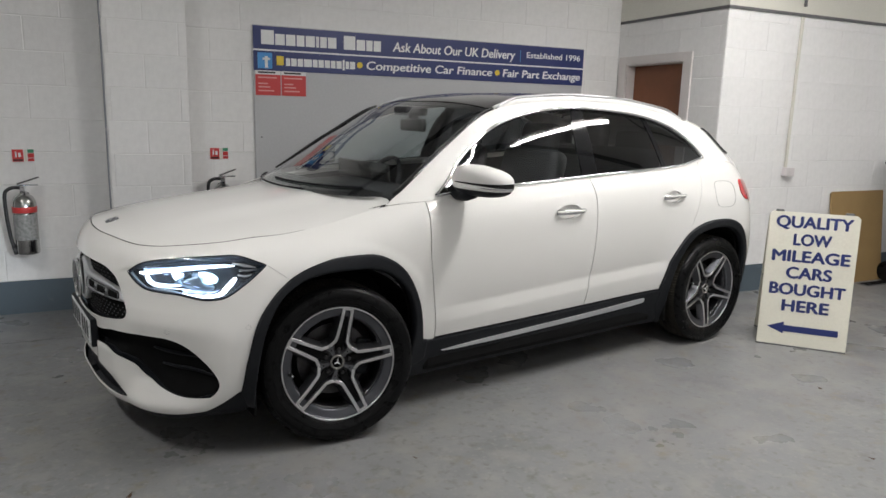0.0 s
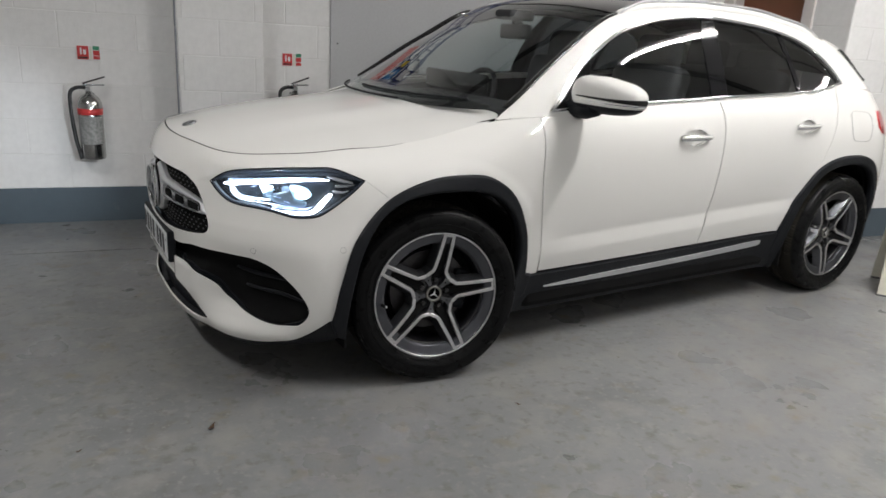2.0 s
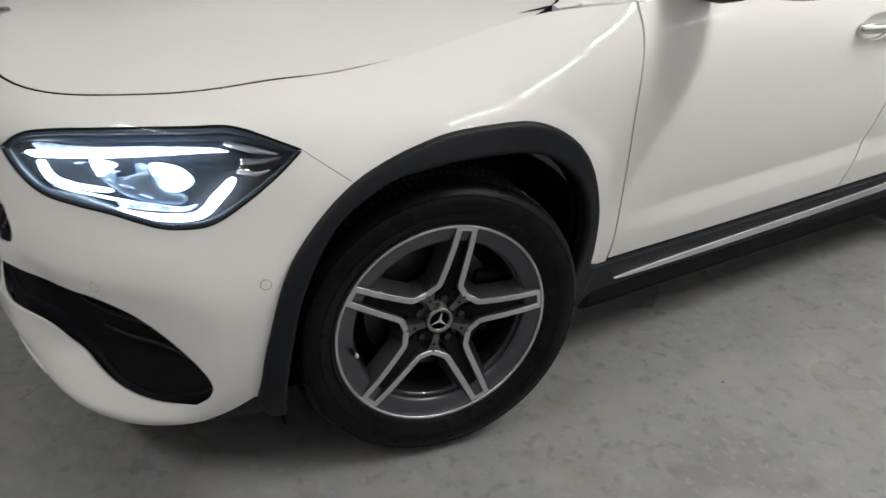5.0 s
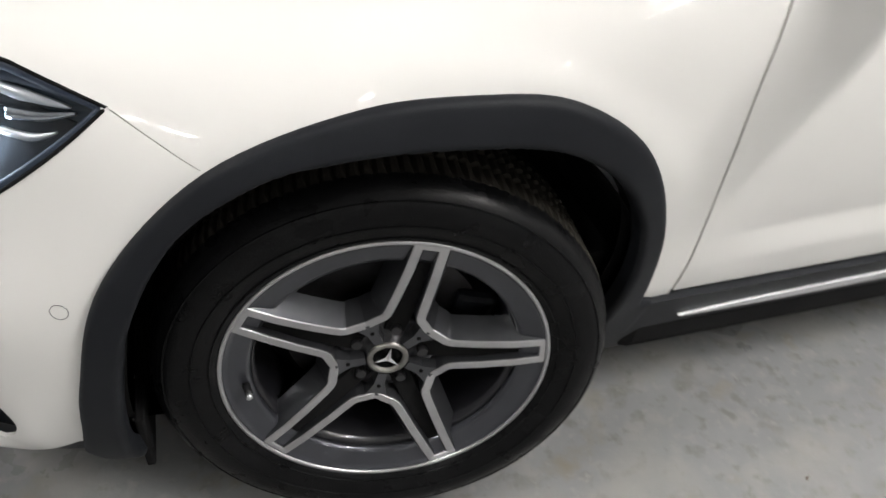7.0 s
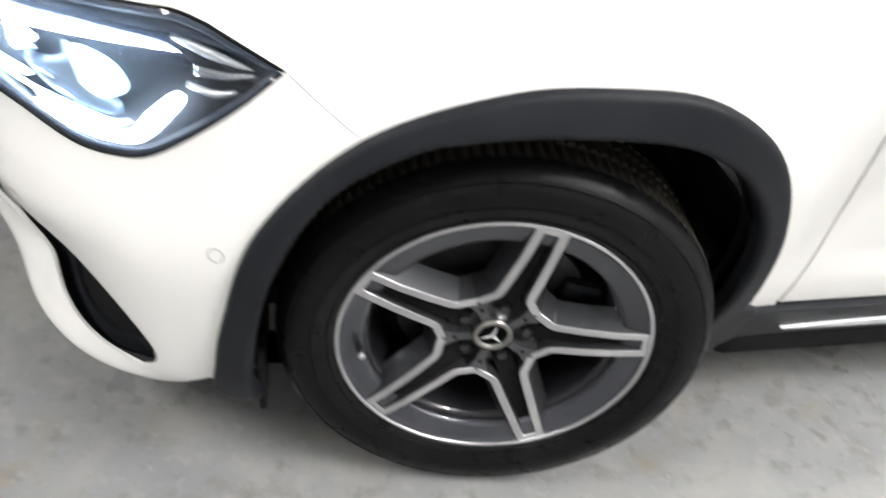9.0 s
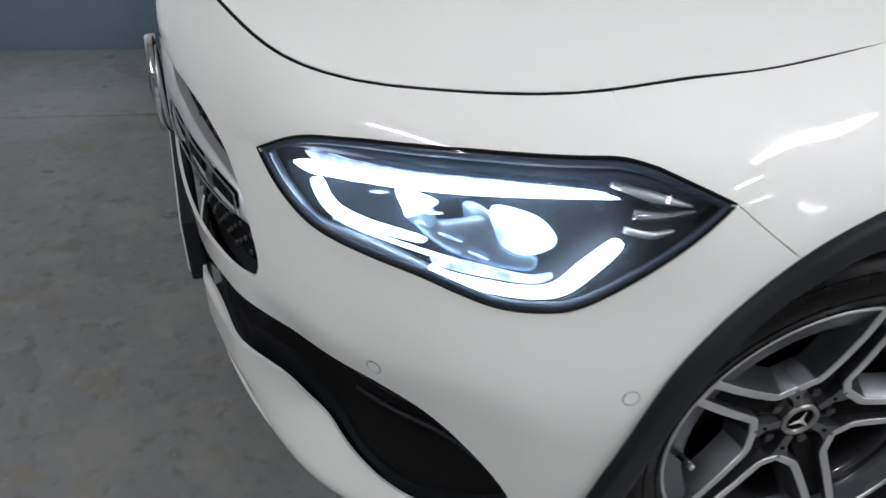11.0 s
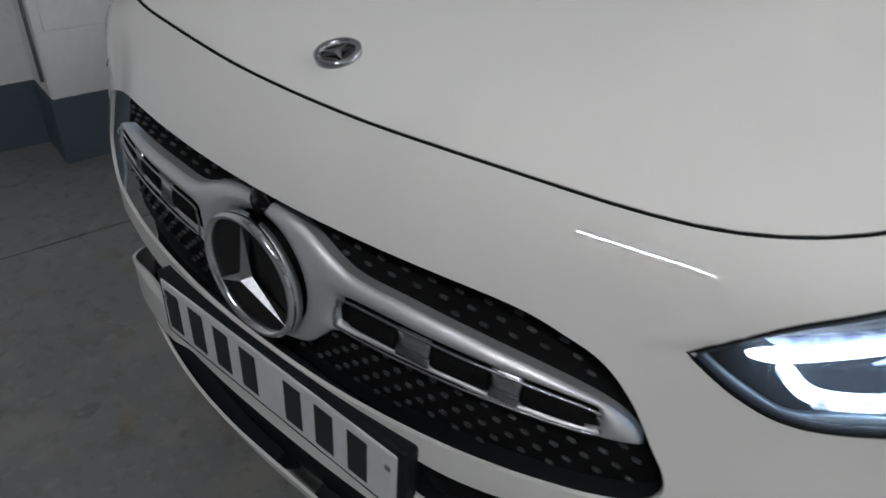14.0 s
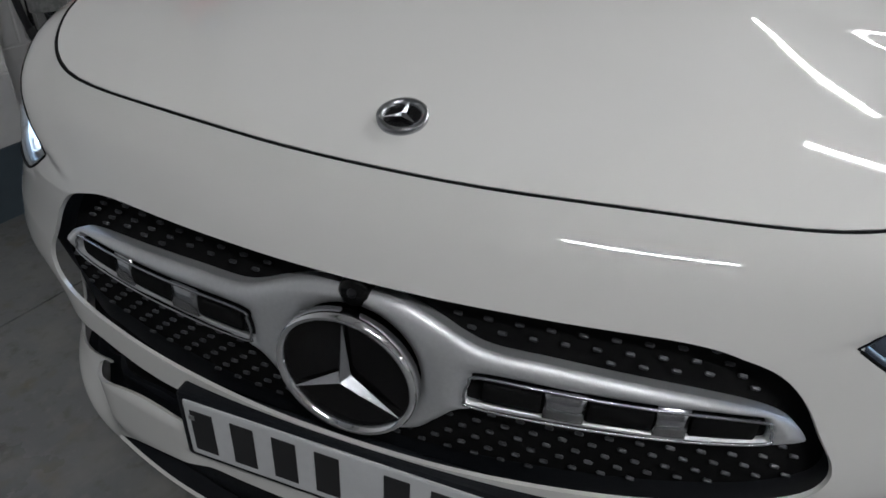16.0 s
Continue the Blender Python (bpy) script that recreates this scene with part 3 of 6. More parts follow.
ext.matrix_world = on_wall(WALL, -0.545, -0.105, 0.45)
copy_thing(ext, on_wall(WALL, 0.755, -0.105, 0.49))


def conduits():
    v, f = tube(np.array([(0, 0, 0.3), (0, 0, 1.0), (0.004, 0, 1.9), (0, 0, CEILING - 0.02)]), 0.006, 8)
    c = mesh_object("cable", v, f, material("grey_cable", (0.30, 0.31, 0.34), 0.6, second=(0.24, 0.25, 0.28), scale=9))
    c.matrix_world = on_wall(WALL, -0.014, -0.205, 0)
    tagged(c, "thin grey cable running up the pier's edge", "cable")
    for z in (0.62, 1.30, 1.98, 2.66):
        part("cable_clip", box(0.022, 0.012, 0.014, (0.002, 0.001, z), 0.002), SOCKET_WHITE, c)
    k = empty("switched_socket", on_wall(WALL, 5.285, DB - 0.008, 1.045))
    tagged(k, "white socket box with surface conduit on the wall", "socket")
    part("box", box(0.10, 0.045, 0.075, (0.025, -0.020, 0.0), 0.006), SOCKET_WHITE, k)
    part("plate", box(0.095, 0.008, 0.07, (0.025, -0.046, 0.0), 0.003), SOCKET_WHITE, k)
    part("switch", box(0.014, 0.006, 0.022, (0.005, -0.052, 0.006), 0.002), SOCKET_WHITE, k)
    part("conduit", box(0.026, 0.016, 1.25, (0.0, -0.010, 0.66), 0.003), WALL_CREAM, k, "cream plastic mini-trunking")
    part("upper_conduit", box(0.020, 0.020, CEILING - 2.42, (0.004, -0.018, (CEILING + 2.40) / 2 - 1.045), 0.003), STEEL_DARK, k)


conduits()


def door():
    d = empty("door_1", door_face)
    tagged(d, "brown wooden door in a white painted frame", "door", kind="structure")
    part("leaf", box(0.73, 0.04, 1.94, (0.507, 0.11, 0.975), 0.003), DOOR_BROWN, d)
    for x in (0.085, 0.925):
        part("jamb", box(0.10, 0.018, 2.03, (x, -0.009, 1.015), 0.004), WHITE_GLOSS, d)
    part("head", box(0.74, 0.018, 0.075, (0.505, -0.009, 1.9925), 0.004), WHITE_GLOSS, d)
    for x in (0.139, 0.875):
        part("lining", box(0.012, 0.14, 1.96, (x, 0.07, 0.98)), WHITE_GLOSS, d)
    part("lining", box(0.73, 0.14, 0.012, (0.507, 0.07, 1.952)), WHITE_GLOSS, d)
    part("handle", box(0.11, 0.02, 0.02, (0.79, 0.05, 1.0), 0.006), CHROME, d)


door()


def a_board():
    b = empty("pavement_sign", Matrix.Translation((3.005, -1.085, 0)) @ Matrix.Rotation(radians(-57.5), 4, "Z"))
    tagged(b, "ivory folding pavement sign with blue lettering and arrow", "sign")
    tilt = math.atan2(0.10, 0.89)

    def leaf():
        r = 0.02
        pts = [(0, 0.0), (0.53, 0.0), (0.53, 0.895 - r), (0.53 - r, 0.895), (r, 0.895), (0, 0.895 - r)]
        return prism(pts, 0.024, 0.003)
    front = part("front_panel", leaf(), BOARD_IVORY, b, "ivory panel lettered in blue")
    front.matrix_basis = Matrix.Rotation(-tilt, 4, "X")
    back = part("back_panel", leaf(), BOARD_IVORY, b)
    back.matrix_basis = Matrix.Translation((0, 0.40, 0.002)) @ Matrix.Rotation(math.atan2(0.27, 0.885), 4, "X")
    rows = (("QUALITY", 0.80, 0.45), ("LOW", 0.685, 0.225), ("MILEAGE", 0.575, 0.46), ("CARS", 0.465, 0.27), ("BOUGHT", 0.355, 0.45), ("HERE", 0.245, 0.28))
    for text, z, w in rows:
        lettering("letter", text, 0.105, BLUE, front, (0.268 - w / 2, -0.0015, z - 0.005), span=w, bold=0.0042)
    arrow = [(0.055, 0.125), (0.155, 0.165), (0.155, 0.142), (0.475, 0.142), (0.475, 0.100), (0.155, 0.100), (0.155, 0.085)]
    bm = prism(arrow, 0.002)
    part("arrow", bm, BLUE, front).location = (0, -0.0018, 0)
    part("bottom_edge", box(0.532, 0.028, 0.012, (0.265, 0.012, 0.004), 0.003), STEEL_DARK, front, "scuffed dark bottom edge")
    part("bottom_edge", box(0.532, 0.028, 0.012, (0.265, 0.012, 0.004), 0.003), STEEL_DARK, back)
    for x in (0.06, 0.47):
        part("hinge", box(0.05, 0.03, 0.03, (x, 0.125, 0.885), 0.004), STEEL_DARK, b)
    part("stay", box(0.012, 0.20, 0.012, (0.012, 0.23, 0.42), 0.003), STEEL_DARK, b)


a_board()


def right_corner():
    p = part("fibreboard_sheet", prism([(0, 0), (0.74, 0), (0.74, 0.86), (0.02, 0.86), (0, 0.84)], 0.016, 0.002), BOARD_TAN)
    p.matrix_world = on_wall(WALL, 5.93, DB - 0.115, 0.0) @ Matrix.Rotation(radians(-6.5), 4, "X")
    tagged(p, "tan fibreboard sheet leaning on the wall", "board")
    w = empty("wheeled_bin", on_wall(WALL, 6.86, DB - 0.40, 0))
    tagged(w, "dark grey moulded plastic bin beside the wall", "bin")
    bm = bmesh.new()
    rings = []
    for z, s in ((0.05, 0.23), (0.40, 0.245), (0.41, 0.262), (0.44, 0.262), (0.45, 0.25), (0.74, 0.262), (0.75, 0.28), (0.78, 0.28), (0.79, 0.268), (1.04, 0.28), (1.05, 0.30), (1.10, 0.30)):
        ring = []
        for k in range(32):
            a = 2 * math.pi * k / 32
            c, q = math.cos(a), math.sin(a)
            ring.append(bm.verts.new((s * math.copysign(abs(c) ** 0.5, c), s * math.copysign(abs(q) ** 0.5, q), z)))
        rings.append(ring)
    for a, c in zip(rings, rings[1:]):
        for k in range(32):
            bm.faces.new((a[k], a[(k + 1) % 32], c[(k + 1) % 32], c[k]))
    bm.faces.new(rings[0])
    bm.faces.new(rings[-1])
    part("body", bm, BIN_GREY, w, smooth=False)
    part("lid", box(0.64, 0.66, 0.05, (0, 0, 1.125), 0.02), BIN_GREY, w)
    for s in (-1, 1):
        t = part("wheel", lathe([(0.0001, -0.03), (0.10, -0.03), (0.10, 0.03), (0.0001, 0.03)], 24), RUBBER, w)
        t.matrix_basis = Matrix.Translation((s * 0.22, 0.2, 0.10)) @ Matrix.Rotation(radians(90), 4, "Z")
    g = empty("floor_grate", on_wall(WALL, 6.25, DB - 0.22, 0.0))
    tagged(g, "dark steel drain grate let into the floor", "grate")
    part("frame", box(0.52, 0.11, 0.006, (0.26, 0, 0.003), 0.002), STEEL_DARK, g)
    for k in range(12):
        part("bar", box(0.022, 0.09, 0.006, (0.03 + k * 0.042, 0, 0.008), 0.002), VOID, g)


right_corner()


def leaf(x, y, size, spin):
    bm = bmesh.new()
    pts = [(math.cos(a) * size * (0.55 + 0.45 * abs(math.cos(a))), math.sin(a) * size * 0.45) for a in [k * math.pi / 8 for k in range(16)]]
    top = [bm.verts.new((px, py, 0.004 + 0.30 * size * (px / size) ** 2 + random.uniform(0, 0.002))) for px, py in pts]
    bm.faces.new(top)
    bmesh.ops.solidify(bm, geom=bm.faces[:], thickness=0.001)
    box(size * 0.7, 0.0016, 0.0016, (size * 1.2, 0, 0.008), bm=bm)
    ob = part("dry_leaf", bm, LEAF)
    ob.matrix_world = Matrix.Translation((x, y, 0.0005)) @ Matrix.Rotation(spin, 4, "Z")
    tagged(ob, "small curled dry brown leaf on the floor", "leaf", "dry leaves")


for x, y, s, a in ((-0.898, -0.868, 0.018, 0.9), (0.187, -1.203, 0.010, 2.2), (-1.308, -0.831, 0.008, 0.3), (2.534, -1.752, 0.016, 1.2), (0.86, -1.06, 0.006, 0.4), (1.9, -2.3, 0.012, 2.0)):
    leaf(x, y, s, a)


# ---- the car: drawn from its profile curves ----
def spl(xs, ys):
    """A smooth curve through the knots (monotone cubic)."""
    xs, ys = np.array(xs, float), np.array(ys, float)
    h, d = np.diff(xs), np.diff(ys) / np.diff(xs)
    m = np.zeros(len(xs))
    m[0], m[-1] = d[0], d[-1]
    for i in range(1, len(xs) - 1):
        if d[i - 1] * d[i] > 0:
            w1, w2 = 2 * h[i] + h[i - 1], h[i] + 2 * h[i - 1]
            m[i] = (w1 + w2) / (w1 / d[i - 1] + w2 / d[i])

    def f(x):
        x = np.asarray(x, float)
        xc = np.clip(x, xs[0], xs[-1])
        i = np.clip(np.searchsorted(xs, xc) - 1, 0, len(h) - 1)
        t = (xc - xs[i]) / h[i]
        return ((2 * t**3 - 3 * t**2 + 1) * ys[i] + (t**3 - 2 * t**2 + t) * h[i] * m[i]
                + (-2 * t**3 + 3 * t**2) * ys[i + 1] + (t**3 - t**2) * h[i] * m[i + 1]
                + (x - xc) * np.where(x < xs[0], m[0], m[-1]))
    return f


# car: x runs from the front axle backwards, its left side is at -y
XS, XR, Z0 = 0.10, 2.78, 0.15
bonnet_mid = spl([-0.86, -0.82, -0.74, -0.5, -0.2, 0.1, 0.4], [0.885, 0.908, 0.938, 0.985, 1.025, 1.062, 1.10])
bonnet_drop = spl([-0.8, -0.7, -0.6, -0.5, -0.36, -0.2, 0.0, 0.2, 0.4], [0.085, 0.082, 0.071, 0.066, 0.066, 0.079, 0.080, 0.055, 0.03])
front_w = spl([0, .06, .14, .24, .40, .58, .74, .83, .905, .962, 1], [.68, .79, .855, .885, .895, .898, .893, .882, .855, .808, .738])
door_w = spl([0, .06, .15, .24, .33, .42, .53, .67, .81, .905, .962, 1], [.735, .765, .790, .812, .832, .846, .860, .878, .887, .880, .862, .838])
rear_w = spl([0, .15, .35, .55, .75, .9, 1], [.80, .86, .885, .895, .885, .84, .78])
nose_x = spl([0, .06, .12, .2, .3, .48, .67, .81, .905, .962, 1], [-.815, -.868, -.888, -.894, -.894, -.895, -.903, -.897, -.880, -.860, -.826])
tail_x = spl([0, .2, .4, .6, .8, 1], [3.38, 3.48, 3.52, 3.50, 3.45, 3.36])
belt_z = spl([.1, .3, .55, 1.0, 1.64, 2.2, 2.65, 2.9, 3.1, 3.36], [.995, 1.045, 1.066, 1.102, 1.134, 1.160, 1.205, 1.20, 1.15, 1.10])


def bonnet_z(x, y):
    return bonnet_mid(x) - bonnet_drop(x) * (np.abs(y) / 0.72) ** 2.2


def step(x, a, b):
    t = np.clip((np.asarray(x, float) - a) / (b - a), 0, 1)
    return t * t * (3 - 2 * t)


def corner(power, root, n):
    """Fractions across and along of a rounded plan corner, evenly spaced."""
    q = np.linspace(0, 1, 4000) ** 2
    q = np.concatenate([q / 2, 1 - q[::-1][1:] / 2])
    a, b = q ** (1 / power), (1 - q) ** root
    s = np.concatenate([[0], np.cumsum(np.hypot(np.diff(a) * 0.88, np.diff(b)))])
    t = np.linspace(0, s[-1], n)
    return np.interp(t, s, a), np.interp(t, s, b)


NF, NS, NR, NV = 170, 268, 90, 92
# plan of the bonnet's front edge
EDGE_X = [-.822, -.819, -.808, -.790, -.763, -.733, -.702, -.655, -.600, -.520, -.430, -.300, -.140, .10]
EDGE_Y = [0, .10, .20, .31, .43, .505, .548, .600, .642, .692, .722, .732, .735, .738]


def smoothed(net, along=44, across=11, mirror=True):
    """Evens out the surface so that its reflections run without ripples."""
    p = net.copy()
    for k in range(max(along, across)):
        if k < along:
            first = p[1:2] * np.array([1, -1, 1]) if mirror else 2 * p[:1] - p[1:2]
            q = np.concatenate([first, p, 2 * p[-1:] - p[-2:-1]])
            p = 0.25 * q[:-2] + 0.5 * q[1:-1] + 0.25 * q[2:]
        if k < across:
            p[:, 1:-1] = 0.25 * p[:, :-2] + 0.5 * p[:, 1:-1] + 0.25 * p[:, 2:]
    return p


def shaped(net):
    """The finer forms of the flank: the undercut nose, the flare round the wheel arch and the crease along the doors."""
    x, y, z = net[..., 0], net[..., 1], net[..., 2]
    inwards = np.cross(np.gradient(net, axis=0), np.gradient(net, axis=1))
    inwards /= -(np.linalg.norm(inwards, axis=-1, keepdims=True) + 1e-12)
    tuck = spl([.10, .20, .25, .30, .36, .45, .55, .61, .66], [-.012, -.012, -.006, .030, .062, .042, .024, .006, 0])(np.clip(z, .10, .66))
    tuck = tuck * (1 - step(x, -.68, -.50)) * step(-y, .46, .62)
    rim = np.hypot((x - 0.02) / 1.0, (z - 0.40) / 1.0)
    flare = -0.0045 * (1 - step(rim, 0.470, 0.522)) * (1 - step(x, 0.40, 0.46)) * step(z, 0.30, 0.45)
    over = z - (0.503 + 0.042 * x)
    scoop = np.where(over > 0, np.clip(1 - over / 0.16, 0, 1) ** 2, np.clip(1 + over / 0.07, 0, 1))
    crease = 0.010 * scoop * step(x, 0.46, 0.75) * (1 - step(x, 2.15, 2.45))
    wing_y = -y
    blade = -0.011 * step(wing_y, .24, .30) * (1 - step(wing_y, .44, .53)) * step(z, .30, .37) * (1 - step(z, .44, .475)) * (x < 0)
    fold = z - (0.812 - 0.29 * (0.524 - wing_y))
    brow = -0.006 * step(fold, -.006, .009) * (1 - step(fold, .012, .07)) * step(wing_y, .43, .52) * (1 - step(wing_y, .58, .70)) * (x < -.55)
    return net + inwards * (tuck + flare + crease + blade + brow)[..., None]


def body_net():
    """The left flank of the car from the nose round the side to the tail: points[column][row]."""
    v = np.linspace(0, 1, NV)
    fa, fb = corner(2.2, 0.28, NF)
    ra, rb = corner(2.6, 0.28, NR)
    cols = []
    wt, ft = front_w(1.0), nose_x(1.0)
    ga, gb = corner(2.2, 0.20, NF)
    low = 1 - step(v, 0.50, 0.78)
    s_old = np.concatenate([[0], np.cumsum(np.hypot(np.diff(fa * wt), np.diff(fb * (XS - ft))))])
    k = np.linspace(0, 1, 600)
    ex, ey = (spl(np.linspace(0, 1, 14), c)(k) for c in (EDGE_X, EDGE_Y))
    s_new = np.concatenate([[0], np.cumsum(np.hypot(np.diff(ex), np.diff(ey)))])
    s_old = s_old / s_old[-1] * s_new[-1]
    ex, ey = np.interp(s_old, s_new, ex), np.interp(s_old, s_new, ey)
    near_top = step(v, 0.88, 1.0)
    for a, b, c, d, px, py in zip(fa, fb, ga, gb, ex, ey):
        xt, yt = px, py
        dx, dy = px - (XS - b * (XS - ft)), py - a * wt
        zt = bonnet_z(xt, yt)
        zt = zt + (belt_z(XS) - bonnet_z(XS, wt)) * step(xt, -0.2, XS)
        al, bl = a + (c - a) * low, b + (d - b) * low
        cols.append(np.stack([XS - bl * (XS - nose_x(v)) + dx * near_top, -al * front_w(v) - dy * near_top, Z0 + v * (zt - Z0)], 1))
    for x in np.linspace(XS, XR, NS)[1:-1]:
        k = step(x, XS, 0.52)
        w = front_w(v) * (1 - k) + door_w(v) * k
        r = step(x, 2.0, XR)
        w = w * (1 - r) + rear_w(v) * r
        cols.append(np.stack([x + 0 * v, -w, Z0 + v * (belt_z(x) - Z0)], 1))
    for a, b in list(zip(ra, rb))[::-1]:
        x = XR + b * (tail_x(v) - XR)
        zt = belt_z(XR + b * (tail_x(1.0) - XR))
        cols.append(np.stack([x, -a * rear_w(v), Z0 + v * (zt - Z0)], 1))
    net = shaped(smoothed(np.array(cols)))
    u = np.concatenate([[0], np.cumsum(np.linalg.norm(np.diff(net[:, NV // 2], axis=0), axis=1))])
    return net, u, v * 0.8


roof_edge_z = spl([0.0, .38, .7, 1.02, 1.3, 1.65, 2.0, 2.35, 2.65, 2.88, 3.1, 3.36], [.86, 1.10, 1.315, 1.490, 1.535, 1.553, 1.548, 1.515, 1.465, 1.40, 1.25, 1.09])
roof_edge_y = spl([0.0, .38, 1.02, 1.65, 2.4, 2.9, 3.36], [.80, .735, .615, .590, .575, .60, .70])
roof_crown = spl([0.0, .38, 1.02, 1.65, 2.6, 3.36], [.175, .125, .065, .048, .05, .06])


def roof_z(x, y):
    return roof_edge_z(x) + roof_crown(x) * (1 - (np.abs(y) / roof_edge_y(x)) ** 2.4)


def cabin_net(n=300, rows=46):
    """The left side of the cabin from the belt line up to the roof's edge."""
    v = np.linspace(0, 1, rows)
    cols = []
    for x in np.linspace(0.29, 3.15, n):
        k = step(x, XS, 0.6)
        r = step(x, 2.0, XR)
        wb = (front_w(1.0) * (1 - k) + door_w(1.0) * k) * (1 - r) + rear_w(1.0) * r
        wb = wb - 0.10 * step(x, 2.9, 3.36)
        zb, ze, ye = float(belt_z(x)), float(roof_edge_z(x)), float(roof_edge_y(x))
        ze = max(ze, zb + 0.004)
        y = wb + (ye - wb) * v + 0.013 * np.sin(np.pi * v) * min(1, (ze - zb) / 0.3)
        cols.append(np.stack([x + 0 * v, -y, zb + (ze - zb) * v], 1))
    net = np.array(cols)
    return net, np.linspace(0.29, 3.15, n), v * 0.4



def surface(points, u, v):
    du, dv = np.gradient(points, axis=0), np.gradient(points, axis=1)
    n = np.cross(du, dv)
    n /= np.linalg.norm(n, axis=-1, keepdims=True) + 1e-12
    return {"P": points, "u": np.array(u), "v": np.array(v), "N": n}


def bilinear(net, grid, uv):
    u, v = net["u"], net["v"]
    i = np.clip(np.searchsorted(u, uv[:, 0]) - 1, 0, len(u) - 2)
    j = np.clip(np.searchsorted(v, uv[:, 1]) - 1, 0, len(v) - 2)
    s = np.clip((uv[:, 0] - u[i]) / (u[i + 1] - u[i]), 0, 1)[:, None]
    t = np.clip((uv[:, 1] - v[j]) / (v[j + 1] - v[j]), 0, 1)[:, None]
    return (grid[i, j] * (1 - s) + grid[i + 1, j] * s) * (1 - t) + (grid[i, j + 1] * (1 - s) + grid[i + 1, j + 1] * s) * t


def at(net, uv, offset=0.0):
    """Places on a surface, lifted along its normal, and the normals."""
    uv = np.atleast_2d(np.array(uv, float))
    n = bilinear(net, net["N"], uv)
    n /= np.linalg.norm(n, axis=1, keepdims=True) + 1e-12
    return bilinear(net, net["P"], uv) + n * offset, n


def locate(net, kind, a, z=0.0):
    """Where on a surface the given x (or y) and z lie; "t": where its upper edge has that x."""
    P, u, v = net["P"], net["u"], net["v"]
    if kind == "u":
        return np.array([a, z])
    if kind == "t":
        return np.array([np.interp(a, P[:, -1, 0], u), v[-1]])
    c = "xyz".index(kind)
    d = (P[..., c] - a) ** 2 + (P[..., 2] - z) ** 2
    if kind == "y":
        d = d + 9.0 * (P[..., 0] > 0.0)
    i, j = np.unravel_index(np.argmin(d), d.shape)
    i, j = min(max(i, 1), len(u) - 2), min(max(j, 1), len(v) - 2)
    gu = (P[i + 1, j] - P[i - 1, j]) / (u[i + 1] - u[i - 1])
    gv = (P[i, j + 1] - P[i, j - 1]) / (v[j + 1] - v[j - 1])
    m = np.array([[gu[c], gv[c]], [gu[2], gv[2]]])
    r = np.array([a - P[i, j, c], z - P[i, j, 2]])
    d = np.linalg.lstsq(m, r, rcond=0.05)[0]
    return np.array([np.clip(u[i] + np.clip(d[0], -0.03, 0.03), u[0], u[-1]), np.clip(v[j] + np.clip(d[1], -0.03, 0.03), v[0], v[-1])])


def smooth_line(pts, sharp=(), closed=True, per=8):
    """A smooth line through points of the plane; it turns sharply at the points named by number."""
    P = np.array(pts, float)
    n = len(P)
    out = []
    for i in range(n if closed else n - 1):
        b, c = P[i], P[(i + 1) % n]
        a = b if (i in sharp or (i == 0 and not closed)) else P[i - 1]
        d = c if ((i + 1) % n in sharp or (i == n - 2 and not closed)) else P[(i + 2) % n]
        for k in range(per):
            t = k / per
            out.append(0.5 * ((2 * b) + (c - a) * t + (2 * a - 5 * b + 4 * c - d) * t * t + (3 * b - a - 3 * c + d) * t**3))
    if not closed:
        out.append(P[-1])
    return np.array(out)


def outline(net, spec, sharp=(), closed=True, per=8):
    return smooth_line([locate(net, *s) for s in spec], sharp, closed, per)


def mirrored(line):
    return line[::-1] * np.array([-1, 1])


def inside(pts, poly):
    x, y = pts[:, 0], pts[:, 1]
    hit = np.zeros(len(pts), bool)
    for (x0, y0), (x1, y1) in zip(poly, np.roll(poly, -1, 0)):
        if y0 != y1:
            c = ((y0 > y) != (y1 > y)) & (x < (x1 - x0) * (y - y0) / (y1 - y0) + x0)
            hit ^= c
    return hit


def onto(pts, lines):
    best, where = np.full(len(pts), 1e9), pts.copy()
    for poly in lines:
        for a, b in zip(poly, np.roll(poly, -1, 0)):
            e = b - a
            k = np.clip(((pts - a) @ e) / (e @ e + 1e-15), 0, 1)
            q = a + k[:, None] * e
            d = ((pts - q) ** 2).sum(1)
            m = d < best
            best[m], where[m] = d[m], q[m]
    return where


